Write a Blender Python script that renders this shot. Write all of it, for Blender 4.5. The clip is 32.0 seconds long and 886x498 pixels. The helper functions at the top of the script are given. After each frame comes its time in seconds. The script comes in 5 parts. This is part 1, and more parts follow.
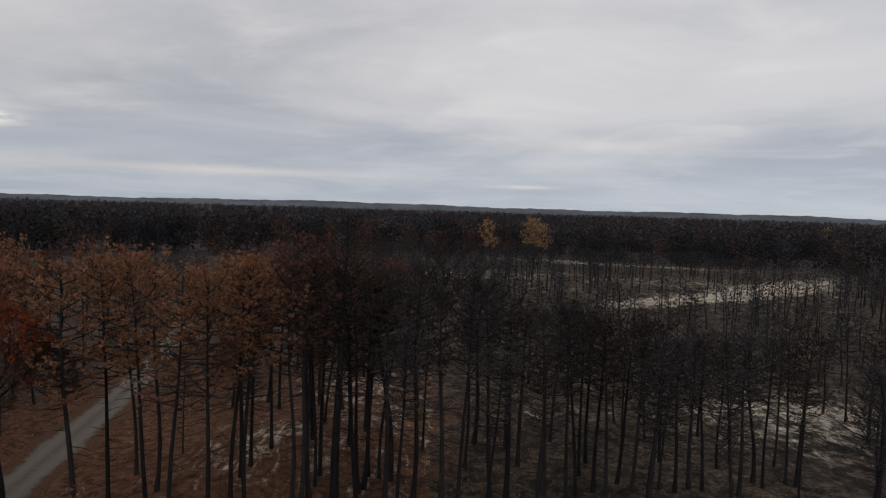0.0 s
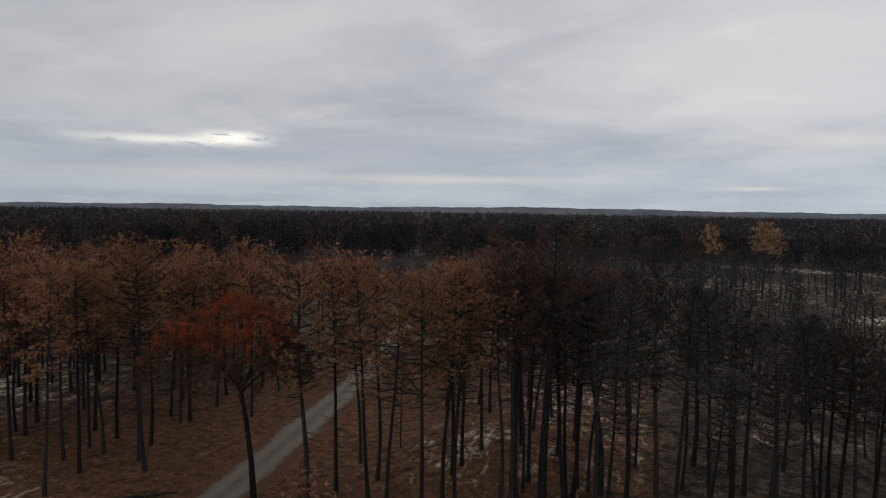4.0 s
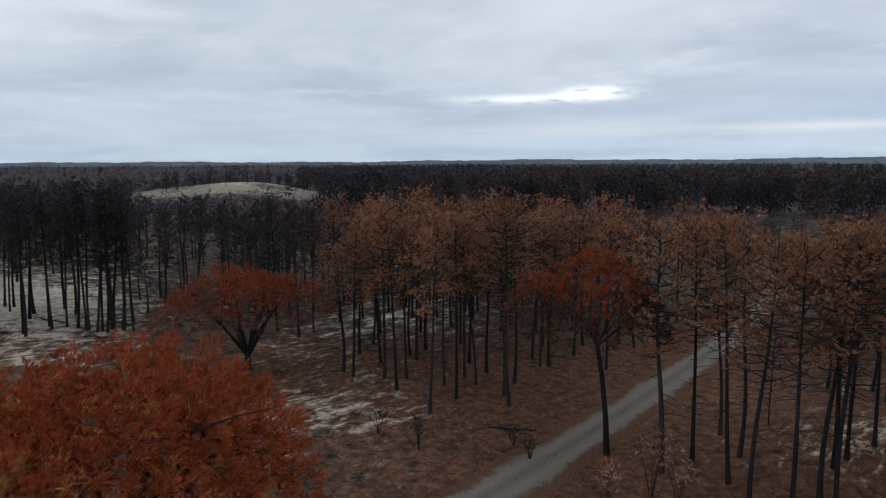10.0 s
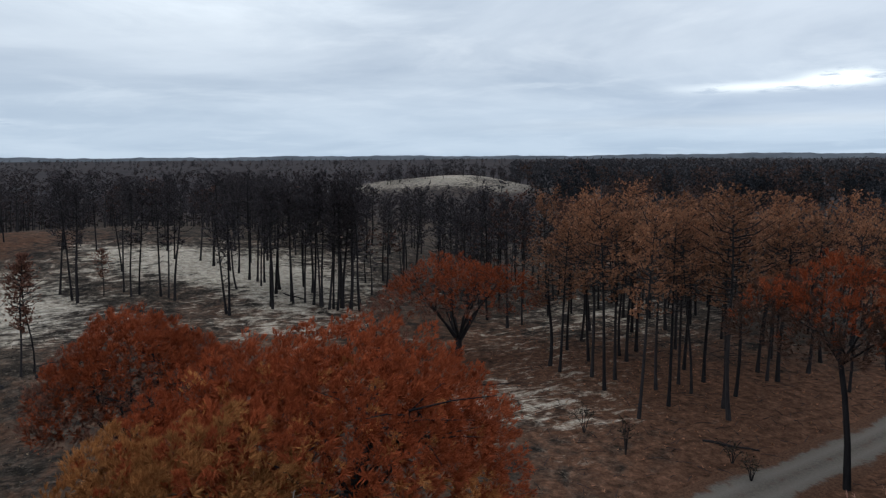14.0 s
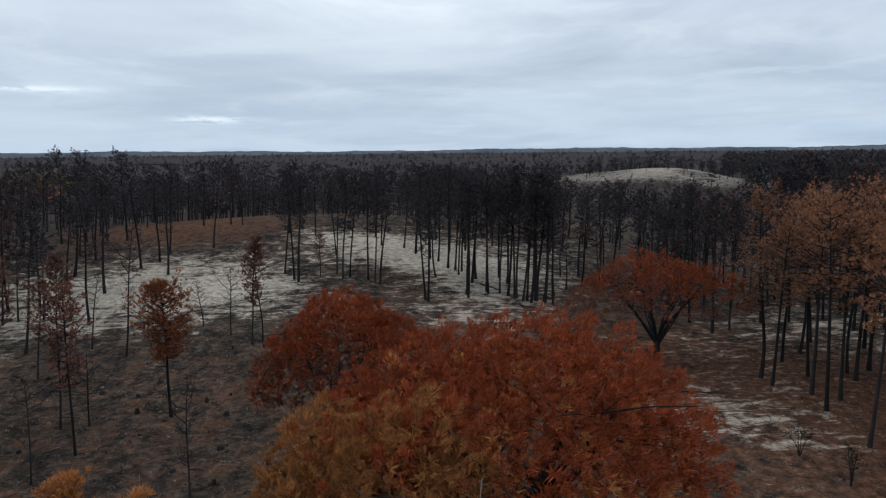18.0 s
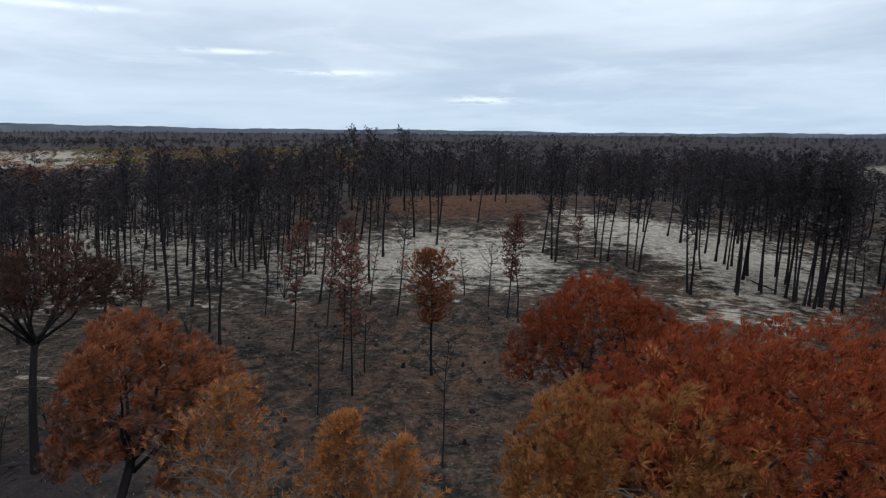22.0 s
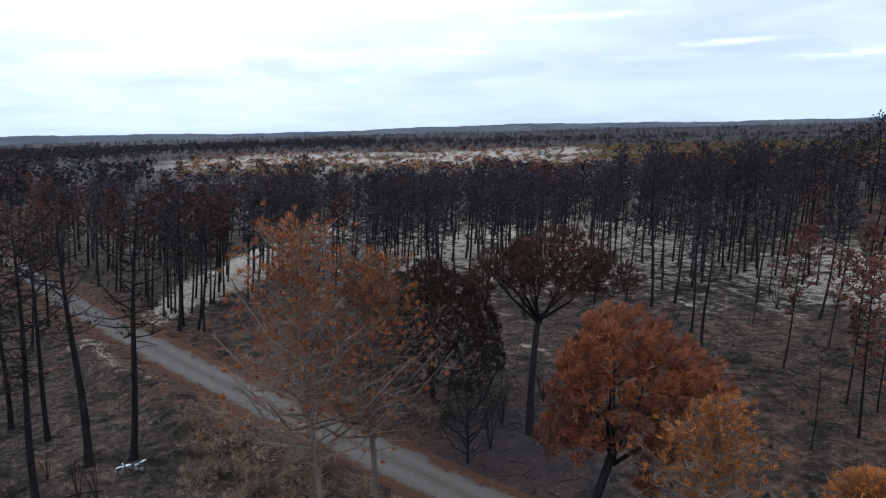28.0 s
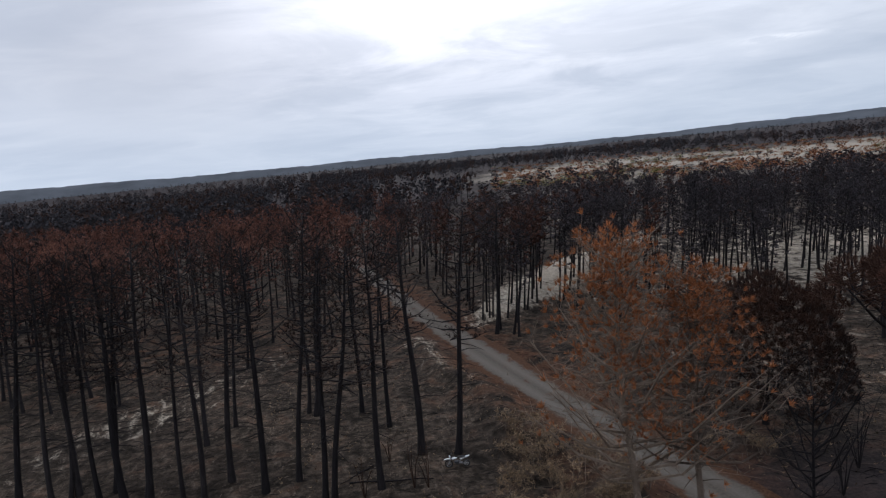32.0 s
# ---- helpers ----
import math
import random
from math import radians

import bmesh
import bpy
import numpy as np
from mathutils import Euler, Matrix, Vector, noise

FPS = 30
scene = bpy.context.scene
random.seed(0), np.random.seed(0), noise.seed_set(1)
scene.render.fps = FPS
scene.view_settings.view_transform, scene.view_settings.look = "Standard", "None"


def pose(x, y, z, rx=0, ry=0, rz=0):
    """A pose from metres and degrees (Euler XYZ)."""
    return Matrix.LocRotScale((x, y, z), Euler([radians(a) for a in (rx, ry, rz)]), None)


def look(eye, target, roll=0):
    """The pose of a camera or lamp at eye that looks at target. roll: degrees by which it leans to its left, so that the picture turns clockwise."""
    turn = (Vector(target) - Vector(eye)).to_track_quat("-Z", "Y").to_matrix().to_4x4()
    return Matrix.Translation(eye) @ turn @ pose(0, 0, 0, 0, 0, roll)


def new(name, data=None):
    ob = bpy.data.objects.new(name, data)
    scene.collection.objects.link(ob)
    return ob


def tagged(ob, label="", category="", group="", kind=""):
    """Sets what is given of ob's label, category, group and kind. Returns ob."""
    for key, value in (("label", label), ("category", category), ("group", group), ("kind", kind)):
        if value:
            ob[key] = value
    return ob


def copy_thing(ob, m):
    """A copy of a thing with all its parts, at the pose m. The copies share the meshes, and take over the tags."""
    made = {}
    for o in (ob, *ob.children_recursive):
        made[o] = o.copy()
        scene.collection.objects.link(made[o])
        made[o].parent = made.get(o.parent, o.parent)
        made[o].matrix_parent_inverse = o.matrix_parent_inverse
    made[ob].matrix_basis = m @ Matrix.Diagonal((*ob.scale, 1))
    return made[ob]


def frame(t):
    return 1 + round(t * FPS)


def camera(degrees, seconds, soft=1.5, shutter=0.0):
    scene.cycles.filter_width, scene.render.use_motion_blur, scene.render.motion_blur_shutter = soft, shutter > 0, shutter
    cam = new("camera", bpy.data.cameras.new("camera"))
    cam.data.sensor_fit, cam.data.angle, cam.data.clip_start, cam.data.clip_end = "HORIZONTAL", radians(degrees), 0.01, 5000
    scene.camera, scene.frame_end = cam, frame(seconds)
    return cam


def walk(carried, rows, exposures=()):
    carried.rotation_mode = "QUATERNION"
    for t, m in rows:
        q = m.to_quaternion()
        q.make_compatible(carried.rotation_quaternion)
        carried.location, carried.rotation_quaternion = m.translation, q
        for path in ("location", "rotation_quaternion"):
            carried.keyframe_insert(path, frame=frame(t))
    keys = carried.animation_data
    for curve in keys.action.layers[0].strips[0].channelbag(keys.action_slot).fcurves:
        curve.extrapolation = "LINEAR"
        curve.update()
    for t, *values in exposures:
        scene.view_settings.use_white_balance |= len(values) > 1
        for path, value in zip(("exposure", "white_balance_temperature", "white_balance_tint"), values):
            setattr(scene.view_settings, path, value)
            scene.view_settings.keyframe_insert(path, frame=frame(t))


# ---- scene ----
cam = camera(66.9, 32.0, soft=1.25)
EYE = 24.0
# the drone turns and drifts a few metres: seconds, x, y, yaw to the left, pitch, roll
ROWS = [
    (0.0, 1.13, -0.93, 0.16, -3.55, 1.72),
    (0.5, 1.14, -0.91, 3.56, -3.68, 1.55),
    (1.0, 1.15, -0.87, 5.58, -3.69, 1.67),
    (1.5, 1.18, -0.82, 7.07, -3.63, 1.48),
    (2.0, 1.22, -0.75, 8.79, -3.49, 1.47),
    (2.5, 1.27, -0.67, 11.54, -3.22, 1.09),
    (3.0, 1.32, -0.58, 13.71, -3.01, 1.22),
    (3.5, 1.31, -0.53, 15.88, -3.13, 0.89),
    (5.5, 1.11, -0.41, 25.00, -4.60, 0.81),
    (6.0, 1.04, -0.36, 27.42, -4.99, -0.05),
    (6.5, 0.99, -0.30, 30.35, -5.30, -0.08),
    (7.0, 0.95, -0.23, 33.07, -5.52, -0.03),
    (7.5, 0.92, -0.18, 35.47, -5.66, -0.08),
    (8.0, 0.88, -0.14, 37.86, -5.97, -0.58),
    (8.5, 0.82, -0.09, 40.95, -6.49, -0.01),
    (9.0, 0.75, -0.03, 43.53, -6.96, 0.09),
    (9.5, 0.68, 0.02, 45.83, -7.23, -0.25),
    (10.0, 0.60, 0.06, 48.01, -7.46, -0.24),
    (10.5, 0.55, 0.08, 49.96, -7.54, 0.06),
    (11.0, 0.50, 0.08, 51.78, -7.59, 0.31),
    (11.5, 0.45, 0.07, 53.79, -7.67, 0.74),
    (12.0, 0.40, 0.05, 57.04, -7.73, 0.68),
    (12.5, 0.36, 0.03, 59.70, -7.78, 0.70),
    (13.0, 0.32, 0.00, 62.19, -7.81, 0.53),
    (13.5, 0.29, -0.03, 64.40, -7.89, 0.07),
    (15.5, 0.27, -0.13, 68.84, -7.91, 0.06),
    (16.0, 0.27, -0.13, 70.86, -8.06, 0.42),
    (16.5, 0.23, -0.10, 74.56, -8.20, 0.30),
    (17.0, 0.15, -0.06, 77.74, -8.36, 0.08),
    (17.5, 0.07, -0.03, 80.35, -8.44, -0.35),
    (18.0, -0.00, -0.00, 82.66, -8.43, -0.54),
    (18.5, -0.05, 0.02, 85.82, -8.36, -0.18),
    (19.0, -0.07, 0.02, 91.14, -8.10, -0.52),
    (19.5, -0.07, 0.02, 93.91, -8.03, -0.37),
    (20.0, -0.06, -0.01, 96.66, -8.20, -0.45),
    (20.5, -0.03, -0.05, 99.07, -8.43, -0.40),
    (21.0, -0.00, -0.12, 100.42, -8.72, -0.71),
    (21.5, 0.03, -0.21, 102.48, -9.38, -0.21),
    (22.0, 0.04, -0.32, 104.57, -10.00, 0.48),
    (22.5, 0.04, -0.43, 107.26, -10.40, 0.50),
    (23.0, 0.01, -0.55, 110.00, -10.58, 0.16),
    (23.5, -0.06, -0.68, 112.62, -10.69, -0.92),
    (24.0, -0.16, -0.84, 115.27, -10.82, -0.67),
    (24.5, -0.30, -1.01, 118.09, -10.92, -0.45),
    (25.0, -0.46, -1.22, 123.81, -10.93, 0.43),
    (25.5, -0.63, -1.43, 129.79, -10.77, -1.08),
    (26.0, -0.77, -1.62, 133.94, -10.59, -1.58),
    (26.5, -0.86, -1.76, 137.07, -10.70, -1.39),
    (28.5, -1.08, -2.17, 147.32, -9.70, -2.79),
    (29.0, -1.05, -2.23, 150.08, -9.17, -4.41),
    (29.5, -0.98, -2.30, 152.41, -8.92, -4.17),
    (30.0, -0.94, -2.44, 154.98, -9.12, -4.49),
    (30.5, -0.94, -2.63, 157.68, -9.26, -4.76),
    (31.0, -0.96, -2.86, 162.91, -8.91, -5.39),
    (31.5, -0.99, -3.11, 167.23, -8.25, -4.87),
    (32.0, -1.01, -3.33, 170.74, -7.90, -5.70),
]
walk(cam, [(t, pose(x, y, EYE, 90 + pitch, 0, yaw) @ pose(0, 0, 0, 0, 0, roll)) for t, x, y, yaw, pitch, roll in ROWS],
     [(0.0, -0.38, 6800, 12), (6.0, -0.30, 6600, 10), (9.0, -0.05, 6200, 8), (13.0, 0.10, 5950, 6), (19.0, 0.10, 5950, 6), (22.0, 0.24, 5850, 6), (23.0, 0.38, 5750, 8), (26.0, 0.70, 5300, 11), (29.0, 0.31, 5750, 10), (32.0, 0.0, 6050, 12)])

# ---- sky and sun ----
SUN_AZ, SUN_EL = 166.0, 17.0


def way(az, el=0.0):
    """The unit vector at an azimuth (degrees to the left of +y) and a height."""
    a, e = radians(az), radians(el)
    return Vector((-math.sin(a) * math.cos(e), math.cos(a) * math.cos(e), math.sin(e)))


def at(az, d):
    v = way(az)
    return v.x * d, v.y * d


world = bpy.data.worlds.new("overcast_sky")
scene.world = world
world.use_nodes = True
WN, WL = world.node_tree.nodes, world.node_tree.links
WN.clear()


def wmath(op, a, b=None, clamp=False):
    n = WN.new("ShaderNodeMath")
    n.operation, n.use_clamp = op, clamp
    for i, v in enumerate((a, b)):
        if v is None:
            continue
        if isinstance(v, (int, float)):
            n.inputs[i].default_value = v
        else:
            WL.new(v, n.inputs[i])
    return n.outputs[0]


def wmix(fac, a, b):
    n = WN.new("ShaderNodeMix")
    n.data_type = "RGBA"
    for sock, v in ((n.inputs[0], fac), (n.inputs[6], a), (n.inputs[7], b)):
        if isinstance(v, (int, float)):
            sock.default_value = v
        elif isinstance(v, tuple):
            sock.default_value = (*v, 1)
        else:
            WL.new(v, sock)
    return n.outputs[2]


def wsmooth(v, lo, hi):
    n = WN.new("ShaderNodeMapRange")
    n.interpolation_type = "SMOOTHSTEP"
    WL.new(v, n.inputs[0])
    n.inputs[1].default_value, n.inputs[2].default_value = lo, hi
    return n.outputs[0]


def wglow(az, el, width, height):
    """A soft oval round a direction in the sky: 1 in its middle, 0 outside."""
    c, r, u = way(az, el), way(az - 90), way(az, el + 90)
    parts = []
    for axis, size in ((r, width), (u, height)):
        n = WN.new("ShaderNodeVectorMath")
        n.operation = "DOT_PRODUCT"
        WL.new(skyward, n.inputs[0])
        n.inputs[1].default_value = axis
        s = wmath("DIVIDE", n.outputs["Value"], math.sin(radians(size)))
        parts.append(wmath("MULTIPLY", s, s))
    n = WN.new("ShaderNodeVectorMath")
    n.operation = "DOT_PRODUCT"
    WL.new(skyward, n.inputs[0])
    n.inputs[1].default_value = c
    front = wsmooth(n.outputs["Value"], 0.0, 0.5)
    fall = wmath("POWER", 2.718, wmath("MULTIPLY", wmath("ADD", parts[0], parts[1]), -1.0))
    return wmath("MULTIPLY", fall, front)


coords = WN.new("ShaderNodeTexCoord")
skyward = coords.outputs["Generated"]
parts = WN.new("ShaderNodeSeparateXYZ")
WL.new(skyward, parts.inputs[0])
up = parts.outputs[2]
over = wmath("ADD", wmath("MAXIMUM", up, 0.0), 0.10)
flatten = WN.new("ShaderNodeCombineXYZ")
WL.new(wmath("DIVIDE", parts.outputs[0], over), flatten.inputs[0])
WL.new(wmath("DIVIDE", parts.outputs[1], over), flatten.inputs[1])


def wnoise(scale, detail, rough, distort, seed):
    n = WN.new("ShaderNodeTexNoise")
    n.inputs["Scale"].default_value, n.inputs["Detail"].default_value = scale, detail
    n.inputs["Roughness"].default_value, n.inputs["Distortion"].default_value = rough, distort
    shift = WN.new("ShaderNodeVectorMath")
    shift.operation = "ADD"
    WL.new(flatten.outputs[0], shift.inputs[0])
    shift.inputs[1].default_value = (seed, seed * 1.7, 0)
    WL.new(shift.outputs[0], n.inputs["Vector"])
    return n.outputs["Fac"]


banks = wsmooth(wnoise(0.36, 7, 0.55, 0.45, 3.1), 0.33, 0.67)
wisps = wsmooth(wnoise(1.1, 8, 0.58, 0.6, 7.7), 0.46, 0.74)
cloud = wmix(banks, (0.40, 0.45, 0.535), (0.68, 0.71, 0.76))
cloud = wmix(wmath("MULTIPLY", wisps, 0.45), cloud, (0.84, 0.85, 0.87))
# bluer veil low over the horizon
haze = wsmooth(up, 0.17, 0.0)
cloud = wmix(wmath("MULTIPLY", haze, 0.6), cloud, (0.50, 0.59, 0.69))
# the cloud is thinner towards the sun, and breaks open in one far place
broken = wsmooth(wnoise(0.95, 8, 0.6, 0.5, 4.4), 0.36, 0.62)
veil = wmath("ADD", wmath("MULTIPLY", broken, 0.6), 0.4)
broad = wglow(140.0, 34.0, 58, 32)
cloud = wmix(wmath("MULTIPLY", broad, 0.42), cloud, (0.92, 0.97, 1.03))
pale = wmath("MULTIPLY", wglow(12.0, 17.0, 26, 9), wmath("ADD", wmath("MULTIPLY", banks, 0.5), 0.5))
cloud = wmix(wmath("MULTIPLY", pale, 0.6), cloud, (0.86, 0.86, 0.89))
cloud = wmix(wmath("MULTIPLY", wglow(85.0, 13.0, 15, 3.4), wmath("ADD", wmath("MULTIPLY", broken, 0.6), 0.3)), cloud, (0.98, 1.0, 1.02))
# grey-blue bank and cream streaks low over the first view
cloud = wmix(wmath("MULTIPLY", wglow(24.0, 4.4, 22, 1.3), 0.6), cloud, (0.47, 0.52, 0.62))
streaks = wmath("ADD", wmath("MULTIPLY", wglow(17.0, 2.5, 9, 0.32), 0.8), wglow(-6.5, 1.9, 2.4, 0.16))
streaks = wmath("ADD", streaks, wmath("MULTIPLY", wglow(38.0, 2.6, 18, 0.5), 0.5))
streaks = wmath("ADD", streaks, wmath("MULTIPLY", wglow(-14.0, 5.4, 9, 0.5), 0.6))
cloud = wmix(wmath("MULTIPLY", streaks, 0.6, True), cloud, (0.86, 0.83, 0.80))
# small bright rifts over the dunes
rifts = wmath("ADD", wglow(113.5, 4.6, 4.0, 0.22), wmath("ADD", wglow(101.5, 2.5, 2.6, 0.3), wglow(122.0, 6.0, 3.5, 0.2)))
rifts = wmath("ADD", rifts, wmath("ADD", wglow(143.5, 6.2, 2.6, 0.25), wglow(133.0, 8.6, 4.5, 0.25)))
rifts = wmath("MULTIPLY", rifts, wsmooth(wnoise(3.6, 5, 0.6, 0.3, 9.3), 0.36, 0.55))
cloud = wmix(wmath("MULTIPLY", rifts, 0.85, True), cloud, (0.98, 1.0, 1.02))
cloud = wmix(wmath("MULTIPLY", wglow(194.0, 11.0, 15, 9), 0.6), cloud, (0.50, 0.52, 0.57))
cloud = wmix(wmath("MULTIPLY", wglow(SUN_AZ, SUN_EL, 16, 9), veil), cloud, (1.85, 1.77, 1.76))
cloud = wmix(wmath("MULTIPLY", wglow(149.0, 16.0, 15, 8), veil), cloud, (1.08, 1.12, 1.16))
gap = wmath("ADD", wglow(35.6, 5.5, 2.4, 0.5), wmath("MULTIPLY", wglow(40.5, 5.1, 5.5, 0.35), 0.6))
streak = wmath("MULTIPLY", gap, wsmooth(wnoise(3.2, 5, 0.6, 0.3, 1.3), 0.36, 0.52), True)
cloud = wmix(streak, cloud, (1.35, 1.33, 1.25))
# an overcast sky is brightest overhead
zenith = wmath("ADD", 1.0, wmath("MULTIPLY", wsmooth(up, 0.30, 0.85), 1.1))
side = WN.new("ShaderNodeVectorMath")
side.operation = "DOT_PRODUCT"
WL.new(skyward, side.inputs[0])
side.inputs[1].default_value = way(110)
lifted = wmath("MULTIPLY", zenith, wmath("SUBTRACT", 1.06, wmath("MULTIPLY", side.outputs["Value"], 0.13)))
backing = WN.new("ShaderNodeBackground")
WL.new(lifted, backing.inputs["Strength"])
WL.new(cloud, backing.inputs["Color"])
sky_out = WN.new("ShaderNodeOutputWorld")
WL.new(backing.outputs[0], sky_out.inputs[0])

sun = new("sun", bpy.data.lights.new("sun", "SUN"))
sun.data.energy, sun.data.angle, sun.data.color = 0.6, radians(24), (1.0, 0.95, 0.88)
sun.matrix_world = look(way(SUN_AZ, SUN_EL) * 100, (0, 0, 0))


# ---- materials ----
def material(name, rough=0.9, spec=0.2):
    m = bpy.data.materials.new(name)
    m.use_nodes = True
    b = m.node_tree.nodes["Principled BSDF"]
    b.inputs["Roughness"].default_value = rough
    b.inputs["Specular IOR Level"].default_value = spec
    return m, m.node_tree.nodes, m.node_tree.links, b


def ramp(N, L, src, stops):
    r = N.new("ShaderNodeValToRGB")
    while len(r.color_ramp.elements) < len(stops):
        r.color_ramp.elements.new(0.5)
    for e, (p, c) in zip(r.color_ramp.elements, stops):
        e.position, e.color = p, (*c, 1)
    if src is not None:
        L.new(src, r.inputs[0])
    return r.outputs[0]


def mixed(N, L, fac, a, b, blend="MIX"):
    n = N.new("ShaderNodeMix")
    n.data_type, n.blend_type = "RGBA", blend
    for sock, v in ((n.inputs[0], fac), (n.inputs[6], a), (n.inputs[7], b)):
        if isinstance(v, (int, float)):
            sock.default_value = v
        elif isinstance(v, tuple):
            sock.default_value = (*v, 1)
        else:
            L.new(v, sock)
    return n.outputs[2]


def grain(N, L, scale, detail=4, rough=0.6, stretch=None, world_space=True, distort=0.0):
    n = N.new("ShaderNodeTexNoise")
    n.inputs["Scale"].default_value, n.inputs["Detail"].default_value = scale, detail
    n.inputs["Roughness"].default_value, n.inputs["Distortion"].default_value = rough, distort
    if world_space:
        src = N.new("ShaderNodeNewGeometry").outputs["Position"]
    else:
        src = N.new("ShaderNodeTexCoord").outputs["Object"]
    if stretch:
        mp = N.new("ShaderNodeMapping")
        mp.inputs["Rotation"].default_value = (0, 0, radians(stretch[3]))
        mp.inputs["Scale"].default_value = stretch[:3]
        L.new(src, mp.inputs[0])
        src = mp.outputs[0]
    L.new(src, n.inputs["Vector"])
    return n.outputs["Fac"]


def maths(N, L, op, a, b=0.0, clamp=False):
    n = N.new("ShaderNodeMath")
    n.operation, n.use_clamp = op, clamp
    for i, v in enumerate((a, b)):
        if isinstance(v, (int, float)):
            n.inputs[i].default_value = v
        else:
            L.new(v, n.inputs[i])
    return n.outputs[0]


def step(N, L, src, lo, hi):
    n = N.new("ShaderNodeMapRange")
    n.interpolation_type = "SMOOTHSTEP"
    L.new(src, n.inputs[0])
    n.inputs[1].default_value, n.inputs[2].default_value = lo, hi
    return n.outputs[0]


def bumped(N, L, b, src, strength, distance):
    n = N.new("ShaderNodeBump")
    n.inputs["Strength"].default_value, n.inputs["Distance"].default_value = strength, distance
    L.new(src, n.inputs["Height"])
    L.new(n.outputs[0], b.inputs["Normal"])


def bark_material(name, dark, light):
    m, N, L, b = material(name, 0.95, 0.04)
    plates = grain(N, L, 3.0, 5, 0.7, (1, 1, 0.22, 0))
    fine = grain(N, L, 14.0, 3, 0.6, (1, 1, 0.3, 0))
    c = ramp(N, L, plates, [(0.3, dark), (0.62, tuple(0.5 * (p + q) for p, q in zip(dark, light))), (0.8, light)])
    c = mixed(N, L, maths(N, L, "MULTIPLY", fine, 0.5), c, dark)
    tone = N.new("ShaderNodeObjectInfo").outputs["Random"]
    c = mixed(N, L, 1.0, c, ramp(N, L, tone, [(0, (0.65, 0.65, 0.65)), (1, (1.3, 1.25, 1.2))]), "MULTIPLY")
    L.new(c, b.inputs["Base Color"])
    bumped(N, L, b, plates, 0.7, 0.04)
    return m


def needle_material(name, stops, tree_tones=((0.8, 0.8, 0.8), (1.2, 1.15, 1.1))):
    m, N, L, b = material(name, 0.9, 0.02)
    geo = N.new("ShaderNodeNewGeometry")
    c = ramp(N, L, geo.outputs["Random Per Island"], stops)
    drift = grain(N, L, 0.9, 3, 0.6)
    c = mixed(N, L, 1.0, c, ramp(N, L, drift, [(0.32, (0.70, 0.69, 0.69)), (0.68, (1.22, 1.19, 1.15))]), "MULTIPLY")
    tone = N.new("ShaderNodeObjectInfo").outputs["Random"]
    c = mixed(N, L, 1.0, c, ramp(N, L, tone, [(0, tree_tones[0]), (1, tree_tones[1])]), "MULTIPLY")
    L.new(c, b.inputs["Base Color"])
    return m


BARK_CHAR = bark_material("charred_bark", (0.013, 0.012, 0.013), (0.046, 0.041, 0.041))
BARK_PALE = bark_material("weathered_pale_bark", (0.098, 0.076, 0.060), (0.30, 0.235, 0.18))
BARK_GREY = bark_material("scorched_grey_bark", (0.085, 0.066, 0.053), (0.26, 0.204, 0.162))
BARK_BROWN = bark_material("scorched_brown_bark", (0.022, 0.015, 0.012), (0.085, 0.05, 0.035))
NEEDLE_BROWN = needle_material("browned_needles", [(0, (0.15, 0.072, 0.041)), (0.5, (0.24, 0.120, 0.070)), (1, (0.33, 0.175, 0.104))])
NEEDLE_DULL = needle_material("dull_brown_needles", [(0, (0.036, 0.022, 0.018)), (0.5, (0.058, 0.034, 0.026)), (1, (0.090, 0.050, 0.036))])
NEEDLE_RED = needle_material("red_scorched_needles", [(0, (0.135, 0.031, 0.013)), (0.5, (0.230, 0.055, 0.022)), (1, (0.325, 0.090, 0.037))])
NEEDLE_ORANGE = needle_material("orange_scorched_needles", [(0, (0.20, 0.076, 0.022)), (0.5, (0.32, 0.128, 0.038)), (1, (0.42, 0.185, 0.062))])
NEEDLE_DULL_RED = needle_material("dull_red_needles", [(0, (0.085, 0.042, 0.032)), (0.6, (0.150, 0.074, 0.054)), (1, (0.21, 0.112, 0.080))])
NEEDLE_TAWNY = needle_material("tawny_needles", [(0, (0.21, 0.080, 0.034)), (0.5, (0.34, 0.132, 0.056)), (1, (0.45, 0.19, 0.086))])
NEEDLE_RUSTED = needle_material("rusted_needles", [(0, (0.15, 0.060, 0.028)), (0.5, (0.25, 0.102, 0.047)), (1, (0.34, 0.155, 0.076))])
NEEDLE_MURK = needle_material("sooty_brown_needles", [(0, (0.022, 0.018, 0.018)), (0.5, (0.034, 0.026, 0.024)), (1, (0.060, 0.040, 0.032))])
NEEDLE_RUST = needle_material("rust_brown_needles", [(0, (0.062, 0.032, 0.025)), (0.5, (0.092, 0.047, 0.037)), (1, (0.13, 0.070, 0.054))])
NEEDLE_OCHRE = needle_material("ochre_needles", [(0, (0.20, 0.078, 0.026)), (0.5, (0.33, 0.138, 0.046)), (1, (0.44, 0.20, 0.072))])
NEEDLE_BRIGHT = needle_material("bright_red_brown_needles", [(0, (0.125, 0.045, 0.022)), (0.5, (0.215, 0.077, 0.036)), (1, (0.30, 0.120, 0.058))])
NEEDLE_BLACK = needle_material("charred_needles", [(0, (0.034, 0.032, 0.037)), (0.5, (0.048, 0.044, 0.050)), (1, (0.072, 0.060, 0.060))])
